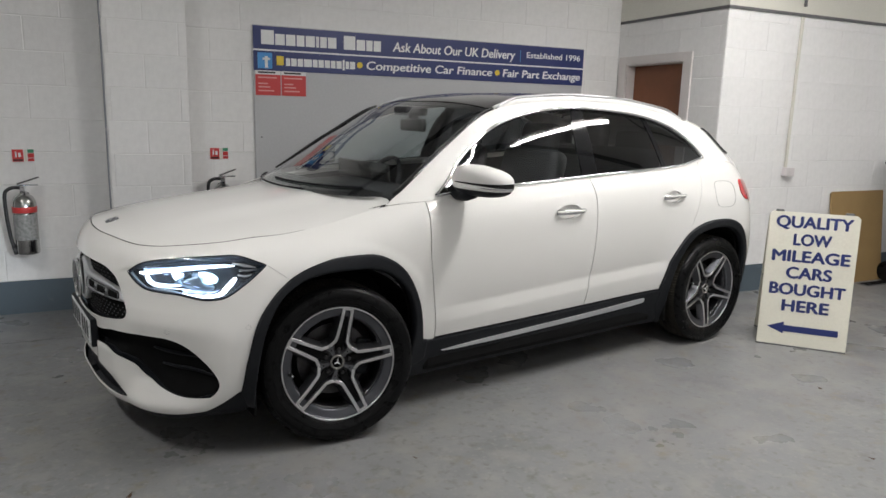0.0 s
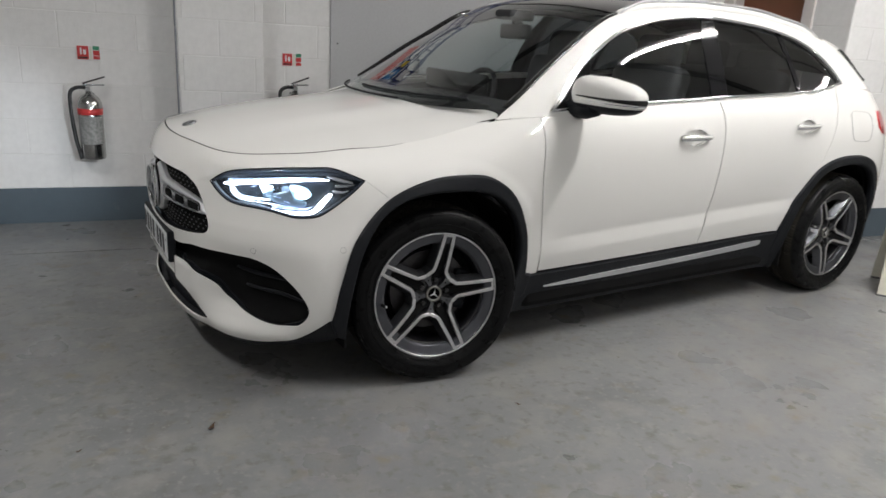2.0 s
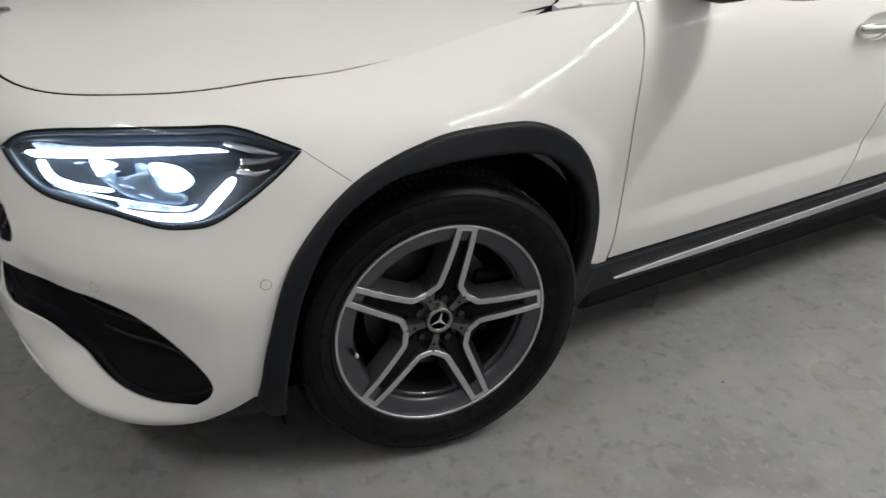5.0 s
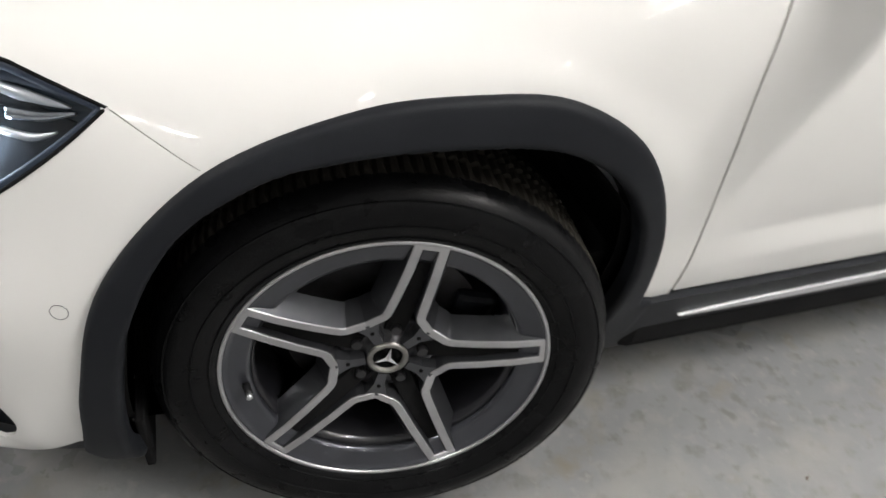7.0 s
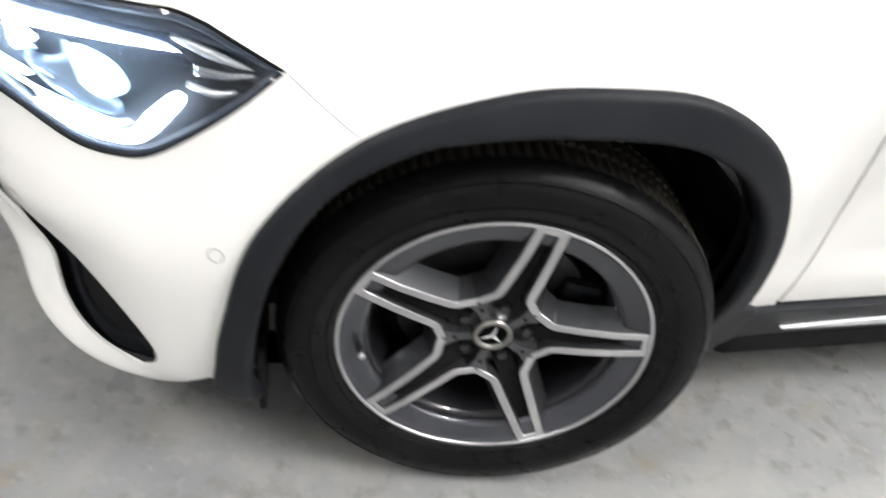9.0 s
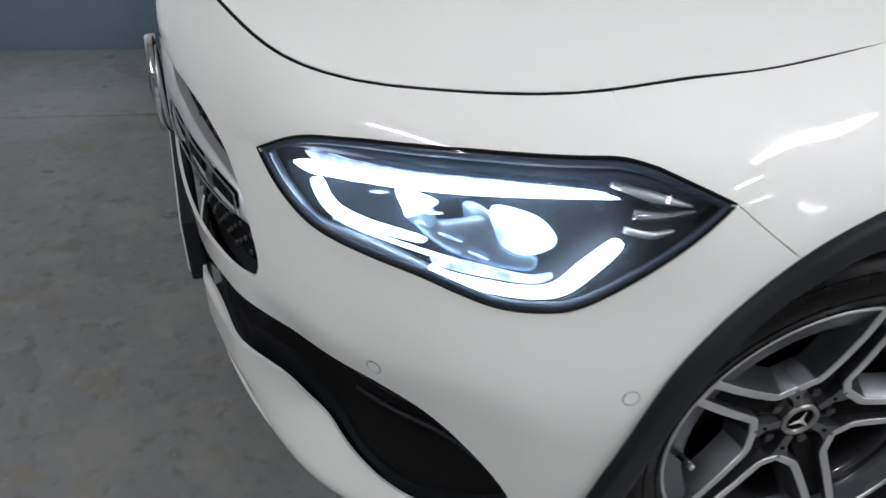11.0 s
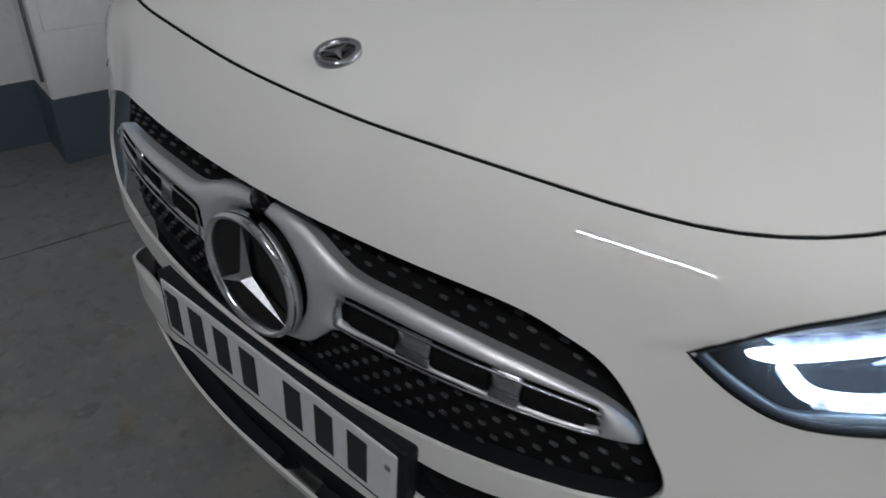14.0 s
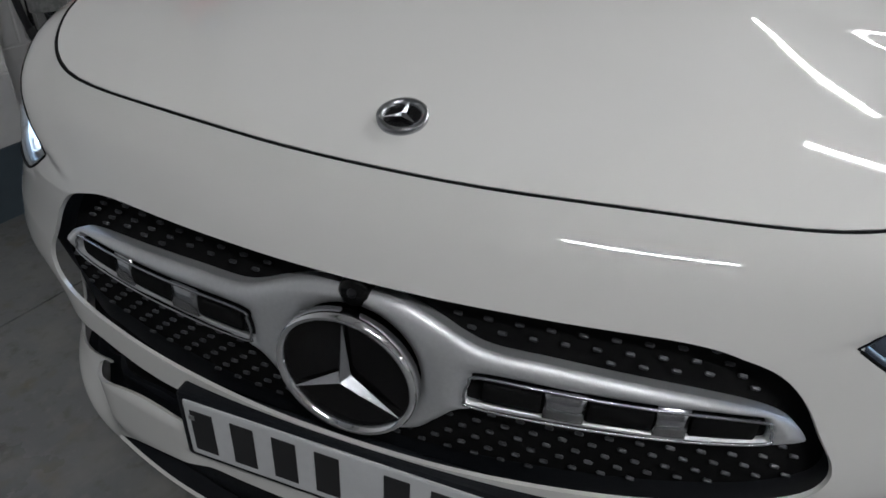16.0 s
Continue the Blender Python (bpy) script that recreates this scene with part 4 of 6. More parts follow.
def panel(net, out=None, holes=(), offset=0.0, thick=0.008, mirror=False, fine=1, dome=None):
    """The piece of a surface within an outline and outside the holes, with turned-in edges; dome: how high it swells within what distance of its edge."""
    u, v = net["u"], net["v"]
    if fine > 1:
        u = np.interp(np.arange((len(u) - 1) * fine + 1) / fine, np.arange(len(u)), u)
        v = np.interp(np.arange((len(v) - 1) * fine + 1) / fine, np.arange(len(v)), v)
    if out is not None:
        lo, hi = out.min(0) - 0.03, out.max(0) + 0.03
        u, v = u[(u >= lo[0]) & (u <= hi[0])], v[(v >= lo[1]) & (v <= hi[1])]
    nu, nv = len(u), len(v)
    pts = np.stack(np.meshgrid(u, v, indexing="ij"), -1).reshape(-1, 2)
    ok = inside(pts, out) if out is not None else np.ones(len(pts), bool)
    for h in holes:
        ok &= ~inside(pts, h)
    g = np.arange(nu * nv).reshape(nu, nv)
    quads = np.stack([g[:-1, :-1], g[1:, :-1], g[1:, 1:], g[:-1, 1:]], -1).reshape(-1, 4)
    quads = quads[ok[quads].any(1)]
    used = np.unique(quads)
    loose = used[~ok[used]]
    lines = ([out] if out is not None else []) + list(holes)
    if len(loose) and lines:
        pts[loose] = onto(pts[loose], lines)
    index = np.full(nu * nv, -1)
    index[used] = np.arange(len(used))
    P, N = at(net, pts[used], offset)
    if dome:
        far = np.linalg.norm(onto(pts[used], lines) - pts[used], axis=1)
        P = P + N * (dome[0] * np.sqrt(1 - (1 - np.clip(far / dome[1], 0, 1)) ** 2))[:, None]
    quads = index[quads]
    verts, faces = [P], [tuple(q) for q in quads]
    if thick:
        count = {}
        for q in quads:
            for a, b in ((q[0], q[1]), (q[1], q[2]), (q[2], q[3]), (q[3], q[0])):
                if (b, a) in count:
                    count.pop((b, a))
                else:
                    count[(a, b)] = 1
        base, remap = len(P), {}
        rim_o, rim_i = [], []
        for a, b in count:
            for k in (a, b):
                if k not in remap:
                    remap[k] = len(rim_o)
                    rim_o.append(P[k])
                    rim_i.append(P[k] - N[k] * thick)
        m = len(rim_o)
        for a, b in count:
            a, b = remap[a] + base, remap[b] + base
            faces.append((b, a, a + m, b + m))
        verts += [np.array(rim_o), np.array(rim_i)] if m else []
    V = np.concatenate(verts)
    if mirror:
        V = V * np.array([1, -1, 1])
        faces = [tuple(reversed(f)) for f in faces]
    return V, faces


def ribbon(net, line, width, offset=0.0, thick=0.004, mirror=False):
    """A flat band of a given width that follows a line on a surface."""
    line = np.array(line)
    P, N = at(net, line, offset)
    T = np.gradient(P, axis=0)
    T /= np.linalg.norm(T, axis=1, keepdims=True) + 1e-12
    S = np.cross(N, T)
    w = np.interp(np.linspace(0, 1, len(line)), np.linspace(0, 1, len(np.atleast_1d(width))), np.atleast_1d(width))[:, None] / 2
    V = np.concatenate([P + S * w, P - S * w, P + S * w - N * thick, P - S * w - N * thick])
    n = len(line)
    faces = []
    for i in range(n - 1):
        a, b, c, d = i, n + i, 2 * n + i, 3 * n + i
        faces += [(a, b, b + 1, a + 1), (c + 1, d + 1, d, c), (a + 1, c + 1, c, a), (b, d, d + 1, b + 1)]
    faces += [(0, 2 * n, 3 * n, n), (n - 1, 2 * n - 1, 4 * n - 1, 3 * n - 1)]
    if mirror:
        V = V * np.array([1, -1, 1])
        faces = [tuple(reversed(f)) for f in faces]
    return V, faces


_p, _u, _v = body_net()
BODY = surface(_p, _u, _v)
_k = NF + 60
FRONT = surface(np.concatenate([(_p[1:_k] * np.array([1, -1, 1]))[::-1], _p[:_k]]), np.concatenate([-_u[1:_k][::-1], _u[:_k]]), _v)
_p, _u, _v = cabin_net()
CABIN = surface(_p, _u, _v)
_x, _f = np.linspace(-0.04, 3.34, 330), np.linspace(-1, 1, 121)
ROOF = surface(np.stack([np.repeat(_x[:, None], 121, 1), roof_edge_y(_x)[:, None] * _f[None], roof_z(_x[:, None], roof_edge_y(_x)[:, None] * _f[None])], -1), _x, _f)
_x, _y = np.linspace(-0.86, 0.42, 130), np.linspace(-0.80, 0.80, 161)
_z = bonnet_z(_x[:, None], _y[None]) + 0.011 * (1 - step(np.abs(_y), 0.30, 0.50))[None] * step(_x, -0.78, -0.2)[:, None]
BONNET = surface(smoothed(np.stack([np.repeat(_x[:, None], 161, 1), np.repeat(_y[None], 130, 0), _z], -1), 8, 8, False), _x, _y)

car = empty("car")
tagged(car, "white compact SUV with black roof, grey alloys and lit headlights", "car")


def body_part(name, data, mat, parent=None, label=""):
    return mesh_object(name, data[0], data[1], mat, parent or car, label)


# outlines on the body
LAMP = outline(BODY, [("y", -.515, .801), ("x", -.749, .843), ("x", -.70, .861), ("x", -.645, .870), ("x", -.57, .879), ("x", -.483, .884), ("x", -.441, .885), ("x", -.407, .878), ("x", -.324, .843),
                      ("x", -.372, .804), ("x", -.430, .760), ("x", -.485, .724), ("x", -.525, .714), ("x", -.57, .713), ("x", -.61, .722), ("x", -.646, .731), ("x", -.69, .735), ("x", -.742, .742), ("x", -.770, .765)],
               sharp=(0, 7, 8))
grille_half = [locate(BODY, *s) for s in [("y", -.06, .806), ("y", -.20, .807), ("y", -.347, .803), ("y", -.415, .787), ("y", -.455, .768), ("y", -.488, .733), ("y", -.515, .690),
                                          ("y", -.537, .655), ("y", -.541, .628), ("y", -.52, .606), ("y", -.45, .592), ("y", -.32, .573), ("y", -.15, .557), ("y", -.05, .553)]]
GRILLE = smooth_line(grille_half + [p * np.array([-1, 1]) for p in grille_half[::-1]])
vent_half = [locate(BODY, *s) for s in [("y", -.05, .525), ("y", -.27, .520), ("y", -.35, .526), ("y", -.45, .545), ("y", -.55, .547), ("x", -.735, .552), ("x", -.687, .549), ("x", -.629, .516), ("x", -.567, .446),
                                        ("x", -.532, .378), ("x", -.540, .332), ("x", -.565, .303), ("x", -.635, .301), ("x", -.69, .316), ("x", -.745, .356), ("x", -.795, .412), ("y", -.43, .452), ("y", -.31, .458), ("y", -.05, .425)]]
VENT = smooth_line(vent_half + [p * np.array([-1, 1]) for p in vent_half[::-1]], sharp=(11, len(vent_half) * 2 - 12))
intake_half = [locate(BODY, *s) for s in [("y", -.05, .375), ("y", -.19, .372), ("y", -.30, .366), ("y", -.39, .345), ("y", -.465, .300), ("y", -.515, .260), ("y", -.44, .246), ("y", -.347, .242), ("y", -.157, .250), ("y", -.05, .260)]]
INTAKE = smooth_line(intake_half + [p * np.array([-1, 1]) for p in intake_half[::-1]], sharp=(5, 14))
ARCH_OUT = outline(BODY, [("x", -.452, .318), ("x", -.442, .375), ("x", -.424, .475), ("x", -.366, .645), ("x", -.240, .779), ("x", -.070, .841),
                          ("x", .090, .852), ("x", .205, .834), ("x", .325, .749), ("x", .412, .592), ("x", .462, .388),
                          ("x", .495, .378), ("x", .490, .275), ("x", .40, .245), ("x", -.392, .235), ("x", -.425, .255)], sharp=(0, 10, 11, 12, 13, 14, 15))
ARCH_IN = outline(BODY, [("x", -.378, .2335), ("x", -.392, .30), ("x", -.386, .40), ("x", -.368, .506), ("x", -.350, .573), ("x", -.306, .662), ("x", -.255, .722), ("x", -.178, .767), ("x", -.106, .783), ("x", -.021, .790),
                         ("x", .069, .789), ("x", .138, .784), ("x", .198, .768), ("x", .264, .730), ("x", .321, .672), ("x", .363, .600), ("x", .388, .506), ("x", .390, .404), ("x", .384, .333), ("x", .372, .2235)], sharp=(0, 19))
REAR_OUT = outline(BODY, [("x", 2.245, .412), ("x", 2.285, .555), ("x", 2.33, .64), ("x", 2.41, .742), ("x", 2.50, .797), ("x", 2.62, .828), ("x", 2.75, .835), ("x", 2.87, .826), ("x", 2.985, .783),
                          ("x", 3.06, .70), ("x", 3.11, .60), ("x", 3.14, .48), ("x", 3.15, .38), ("x", 3.13, .17), ("x", 2.30, .17), ("x", 2.235, .30)], sharp=(0, 12, 13, 14, 15))
REAR_IN = outline(BODY, [("x", 2.335, .16), ("x", 2.335, .38), ("x", 2.352, .52), ("x", 2.40, .63), ("x", 2.47, .715), ("x", 2.55, .755), ("x", 2.65, .775), ("x", 2.75, .780), ("x", 2.86, .768),
                         ("x", 2.95, .725), ("x", 3.02, .65), ("x", 3.06, .56), ("x", 3.085, .42), ("x", 3.08, .16)], sharp=(0, 13))
WINDOW = outline(CABIN, [("x", .520, 1.080), ("x", .984, 1.116), ("x", 1.598, 1.147), ("x", 2.18, 1.173), ("x", 2.45, 1.192), ("x", 2.66, 1.226), ("x", 2.60, 1.31), ("x", 2.508, 1.385), ("x", 2.40, 1.432), ("x", 2.25, 1.468),
                         ("x", 1.96, 1.500), ("x", 1.657, 1.514), ("x", 1.36, 1.494), ("x", 1.09, 1.440), ("x", .875, 1.346), ("x", .70, 1.225)], sharp=(0, 5))

# dark inner shell behind all gaps and openings
for mir in (False, True):
    body_part("inner_shell", panel(BODY, None, [ARCH_IN, REAR_IN], -0.045, 0, mir), VOID)

# bumper
seam = [("x", -.235, .775), ("x", -.324, .843), ("x", -.408, .879), ("t", -.425)]
low = [("y", -.05, .215), ("y", -.30, .208), ("y", -.50, .224), ("x", -.767, .222), ("x", -.70, .222), ("x", -.628, .232), ("x", -.556, .250), ("x", -.46, .325), ("x", -.36, .40)]
half = [locate(BODY, *s) for s in low] + [locate(BODY, *s) for s in seam]
tops = [np.array([a, BODY["v"][-1]]) for a in np.linspace(half[-1][0], 0, 20)[1:-1]]
half_line = np.concatenate([smooth_line(half, sharp=(8, 9, 10, 11, 12), closed=False), np.array(tops)])
BUMPER = np.concatenate([half_line, mirrored(half_line)])
bumper = body_part("front_bumper", panel(FRONT, BUMPER, [GRILLE, VENT, INTAKE, LAMP, mirrored(LAMP), ARCH_OUT, mirrored(ARCH_OUT)], 0, 0.006, fine=2), PAINT)
body_part("lower_lip", panel(FRONT, BUMPER - np.array([0, 0.04]), [VENT, ARCH_OUT, mirrored(ARCH_OUT)], -0.035, 0.01), PLASTIC)
VALANCE = smooth_line([locate(BODY, *q) for q in [("y", -.05, .225), ("y", -.30, .218), ("y", -.50, .234), ("x", -.767, .232), ("x", -.70, .232), ("x", -.628, .242), ("x", -.556, .260), ("x", -.46, .335), ("x", -.40, .345)]], closed=False)
VALANCE = np.concatenate([VALANCE, np.array([locate(BODY, "x", -.392, .235), locate(BODY, "x", -.42, .165), locate(BODY, "x", -.60, .158), locate(BODY, "x", -.75, .158), locate(BODY, "y", -.30, .158), locate(BODY, "y", -.05, .158)])])
for mir in (False, True):
    body_part("valance", panel(BODY, VALANCE, [ARCH_OUT], -0.004, 0.03, mir, fine=2), PLASTIC, None, "dark grained plastic below the bumper")
body_part("grille_backing", panel(FRONT, GRILLE * np.array([1.02, 1]), [], -0.033, 0), VOID)
body_part("vent_backing", panel(FRONT, VENT, [], -0.060, 0), VOID)
body_part("intake_backing", panel(FRONT, INTAKE, [], -0.040, 0), VOID)
for s in (1, -1):
    for x0, z0, x1, z1 in ((-.75, .480, -.585, .458), (-.72, .405, -.555, .383)):
        ln = np.linspace(locate(BODY, "x", x0, z0), locate(BODY, "x", x1, z1), 14) * np.array([s, 1])
        body_part("vent_fin", ribbon(FRONT, ln if s > 0 else ln[::-1], [0.006, 0.014, 0.006], -0.036, 0.008), PLASTIC)
    P, N = at(FRONT, locate(BODY, "x", -.419, .603) * np.array([s, 1]), 0.001)
    P2, N2 = at(FRONT, locate(BODY, "x", -.695, .583) * np.array([s, 1]), 0.001)
    for p, n in ((P[0], N[0]), (P2[0], N2[0])):
        q = Vector(n).to_track_quat("Y", "Z").to_matrix().to_4x4()
        ob = part("parking_sensor", lathe([(0.0001, -0.0003), (0.0094, -0.0003), (0.0100, -0.002)], 28), PAINT, car)
        part("sensor_gap", lathe([(0.0100, -0.0012), (0.0100, -0.0007), (0.0106, -0.0007), (0.0106, -0.0012)], 28, "y", True), PLASTIC, ob)
        ob.matrix_basis = Matrix.Translation(p) @ q

# grille: pins, silver bar, slots, emblem
bar_half = [locate(BODY, *s) for s in [("y", -.03, .790), ("y", -.065, .785), ("y", -.10, .771), ("y", -.13, .756), ("y", -.165, .746), ("y", -.25, .742), ("y", -.40, .726), ("y", -.475, .708), ("y", -.508, .684),
                                       ("y", -.50, .672), ("y", -.40, .667), ("y", -.20, .664), ("y", -.138, .655), ("y", -.105, .625), ("y", -.08, .600), ("y", -.03, .583)]]
BAR = smooth_line(bar_half + [p * np.array([-1, 1]) for p in bar_half[::-1]])
bm = bmesh.new()
row = 0
z = .565
while z < .80:
    y = -.532 + (row % 2) * 0.0172
    while y < .53:
        uv = locate(BODY, "y", -abs(y), z) * np.array([1 if y < 0 else -1, 1])
        near = np.array([locate(BODY, "y", -abs(y), z + d) * np.array([1 if y < 0 else -1, 1]) for d in (-0.012, 0.0, 0.012)])
        if inside(uv[None], GRILLE * np.array([0.97, 1]))[0] and not inside(near, BAR).any():
            p, n = at(FRONT, uv, -0.028)
            box(0.005, 0.0105, 0.0054, Vector(p[0]), 0.0018, seg=1, bm=bm)
        y += 0.0345
    z += 0.0155
    row += 1
tagged(part("grille_mesh", bm, PIN_GREY, car, "rows of small silver pins in the black grille"), kind="stuff")
slots = []
for s in (1, -1):
    sl = smooth_line([locate(BODY, *q) * np.array([s, 1]) for q in [("y", -.160, .715), ("y", -.30, .713), ("y", -.446, .707), ("y", -.464, .699), ("y", -.468, .687), ("y", -.455, .676), ("y", -.30, .671), ("y", -.155, .669), ("y", -.139, .678), ("y", -.142, .702)]])
    slots.append(sl)
BADGE_HOLE = np.array([locate(BODY, "y", -abs(0.084 * math.cos(a)), 0.682 + 0.084 * math.sin(a)) * np.array([1 if math.cos(a) > 0 else -1, 1]) for a in np.linspace(0, 2 * np.pi, 48, endpoint=False)])
bar = body_part("grille_bar", panel(FRONT, BAR, slots + [BADGE_HOLE], -0.019, 0.020, fine=3, dome=(0.014, 0.034)), BAR_SILVER, None, "satin silver grille bar")
for sl, s in zip(slots, (1, -1)):
    P, N = at(FRONT, sl, -0.008)
    v, f = tube(P, 0.0018, 8, True)
    body_part("slot_frame", (v, f), STAR_STEEL, bar)
    body_part("slot_backing", panel(FRONT, sl, [], -0.022, 0, fine=2), VOID, bar)
    for y, half in ((-.250, .0225), (-.365, .0175)):
        a, b = (locate(BODY, "y", y + d, .691) * np.array([s, 1]) for d in (half, -half))
        ln = np.linspace(a, b, 5)
        body_part("slot_tab", ribbon(FRONT, ln if s > 0 else ln[::-1], 0.040, -0.014, 0.006), STAR_STEEL, bar)
    for y0, y1 in ((-.158, -.224), (-.276, -.345), (-.386, -.454)):
        a, b = (locate(BODY, "y", y, .690) * np.array([s, 1]) for y in (y0, y1))
        P, N = at(FRONT, np.linspace(a, b, 9), -0.016)
        v, f = tube(P, 0.0155, 10, flat=0.30)
        body_part("slot_louvre", (v, f), VOID, bar)


def star(radius, height, notch=0.115):
    """A three-armed raised ornament facing -y."""
    bm = bmesh.new()
    top = bm.verts.new((0, -height, 0))
    ring = []
    for k in range(6):
        a = radians(60 * k)
        r = radius if k % 2 == 0 else radius * notch
        ring.append(bm.verts.new((math.sin(a) * r, 0 if k % 2 else -height * 0.15, math.cos(a) * r)))
    for k in range(6):
        bm.faces.new((top, ring[k], ring[(k + 1) % 6]))
    bm.faces.new(ring[::-1])
    return bm


def emblem(name, m, ring_r, ring_w, disc_mat, parent, rim_mat=STAR_STEEL):
    """A round badge: ring, dark disc and three-armed ornament, facing -y."""
    rise = 0.5 if ring_r > 0.05 else 0.12
    e = part(name, lathe([(0.0001, 0.004), (ring_r - ring_w, 0.004), (ring_r - ring_w, 0.012), (0.0001, 0.012)], 56), disc_mat, parent)
    e.matrix_basis = m
    part("ring", lathe([(ring_r - ring_w, 0.004), (ring_r - ring_w * 0.75, -ring_w * rise * 0.9), (ring_r - ring_w * 0.3, -ring_w * rise), (ring_r, 0.0), (ring_r, 0.014), (ring_r - ring_w, 0.014)], 64, "y", True), CHROME if ring_r > 0.05 else rim_mat, e, smooth=True)
    part("ornament", star(ring_r - ring_w * 0.9, ring_r * 0.14) if ring_r > 0.032 and rim_mat is STAR_STEEL else star(ring_r - ring_w * 0.9, ring_r * 0.10, 0.2), STAR_STEEL if rim_mat is STAR_STEEL else SATIN, e)
    return e


emblem("grille_emblem", Matrix.Translation((-0.911, 0, 0.682)) @ Matrix.Rotation(radians(-90), 4, "Z"), 0.0895, 0.0095, EMBLEM_BLACK, car)
pod = part("camera_pod", lathe([(0.0001, -0.010), (0.013, -0.010), (0.018, -0.006), (0.019, 0.0), (0.019, 0.03)], 32), EMBLEM_BLACK, car, smooth=True)
pod.matrix_basis = Matrix.Translation((-0.877, 0, 0.783)) @ Matrix.Rotation(radians(-90), 4, "Z") @ Matrix.Rotation(radians(-12), 4, "X")
part("lens", lathe([(0.0001, -0.0125), (0.004, -0.012), (0.006, -0.010)], 20), HUB_GREY, pod, smooth=True)
bp, bn = at(BONNET, (-0.745, 0.0), 0.0060)
badge = emblem("bonnet_badge", Matrix.Translation(bp[0]) @ Matrix(((0, -bn[0][0], bn[0][2]), (-1, 0, 0), (0, -bn[0][2], -bn[0][0]))).to_4x4(), 0.030, 0.0085, GLOSS_BLACK, car)

# number plate with plain bars for its characters
plate = part("number_plate", box(0.006, 0.516, 0.108, (-0.905, -0.004, 0.487), 0.004), PLATE_WHITE, car, "white number plate with dark bars")
part("plate_holder", box(0.03, 0.54, 0.128, (-0.890, -0.004, 0.486), 0.006), PLASTIC, plate)
y = 0.225
for k in range(7):
    if k == 4:
        y -= 0.035
    part("character_bar", box(0.0015, 0.036, 0.078, (-0.9088, y, 0.487), 0.0006), PLATE_BLACK, plate)
    y -= 0.064
for s in (-1, 1):
    part("screw", box(0.003, 0.010, 0.010, (-0.9085, s * 0.245 - 0.004, 0.512), 0.001), CHROME, plate)

# bonnet
xs = BODY["P"][:, -1]
keep = xs[:, 0] < 0.24
edge = np.stack([xs[keep, 0], xs[keep, 1]], 1)[::5]
nrm = np.stack([np.gradient(edge[:, 1]), -np.gradient(edge[:, 0])], 1)
nrm /= np.linalg.norm(nrm, axis=1, keepdims=True)
edge = edge - nrm * 0.005 * np.sign((nrm * (np.array([0.0, 0.0]) - edge)).sum(1))[:, None] * -1
edge[0, 1] = 0
tail = smooth_line([edge[-1], (0.295, -0.735), (0.338, -0.70), (0.338, -0.63), (0.30, -0.54), (0.22, -0.30), (0.18, 0.0)], closed=False)
left = np.concatenate([edge, tail[1:]])
BON = np.concatenate([left, (left * np.array([1, -1]))[::-1][1:-1]])
body_part("bonnet", panel(BONNET, BON, [], 0.0, 0.0015, fine=2), PAINT)
slope = np.gradient(left, axis=0)
away = np.stack([slope[:, 1], -slope[:, 0]], 1)
away /= np.linalg.norm(away, axis=1, keepdims=True) + 1e-12
away *= np.sign((away * (left - np.array([-0.25, 0.0]))).sum(1))[:, None]
# black tubes laid in the bonnet's gap stand for the shade in it
for k in (1, -1):
    v, f = tube(at(BONNET, (left + away * 0.003) * np.array([1, k]), -0.0012)[0], 0.0024, 6)
    body_part("bonnet_gap", (v, f), VOID)
body_part("inner_bonnet", panel(BONNET, BON * np.array([0.985, 0.985]), [], -0.03, 0), VOID)
# a black band just below the gap's edge darkens it further, as shade
for k in (1, -1):
    shade_line = np.array([[p[0], p[1] * k] for p in edge[1:]])
    shade_line = np.concatenate([[[edge[0][0], 0.0]], shade_line]) + np.array([-0.0015, 0])
    body_part("bonnet_seal", ribbon(BONNET, shade_line if k > 0 else shade_line[::-1], 0.014, -0.0035, 0.006), VOID)
for mir in (False, True):
    rim_line = np.array([[a, BODY["v"][-1]] for a in np.linspace(0, locate(BODY, "t", 0.30)[0], 60)])
    body_part("bonnet_gutter", ribbon(BODY, rim_line, 0.07, -0.022, 0.004, mir), VOID)

# wings, doors, quarters, arches, sills, handles on both sides
WING = outline(BODY, [("t", -.4249), ("x", -.4079, .8791), ("x", -.3233, .8441), ("x", -.2343, .7757), ("x", -.1, .60), ("x", .30, .374), ("x", .5375, .374), ("x", .5215, .50), ("x", .4915, .65), ("x", .464, .80), ("x", .456, .90), ("t", .457)], sharp=range(7), closed=False, per=3)
wing_top = [np.array([a, BODY["v"][-1]]) for a in np.linspace(WING[-1][0], WING[0][0], 24)[1:-1]]
WING = np.concatenate([WING, wing_top])
DOOR_F = outline(BODY, [("t", .462), ("x", .461, .90), ("x", .469, .80), ("x", .4965, .65), ("x", .5265, .50), ("x", .543, .383), ("x", 1.0, .388), ("x", 1.588, .400), ("x", 1.594, .612), ("x", 1.585, .807), ("x", 1.568, .999), ("t", 1.545)], sharp=(0, 5, 7, 11))
DOOR_R = outline(BODY, [("t", 1.551), ("x", 1.574, .999), ("x", 1.591, .807), ("x", 1.600, .612), ("x", 1.594, .400), ("x", 2.24, .414), ("x", 2.30, .59), ("x", 2.41, .745), ("x", 2.47, .84), ("x", 2.53, 1.0), ("t", 2.58)], sharp=(0, 4, 5, 10))
QUARTER = outline(BODY, [("t", 2.586), ("x", 2.536, 1.0), ("x", 2.476, .84), ("x", 2.416, .745), ("x", 2.5, .5), ("x", 3.1, .24)], sharp=range(6), closed=False, per=4)
qt = BODY["u"][-1]
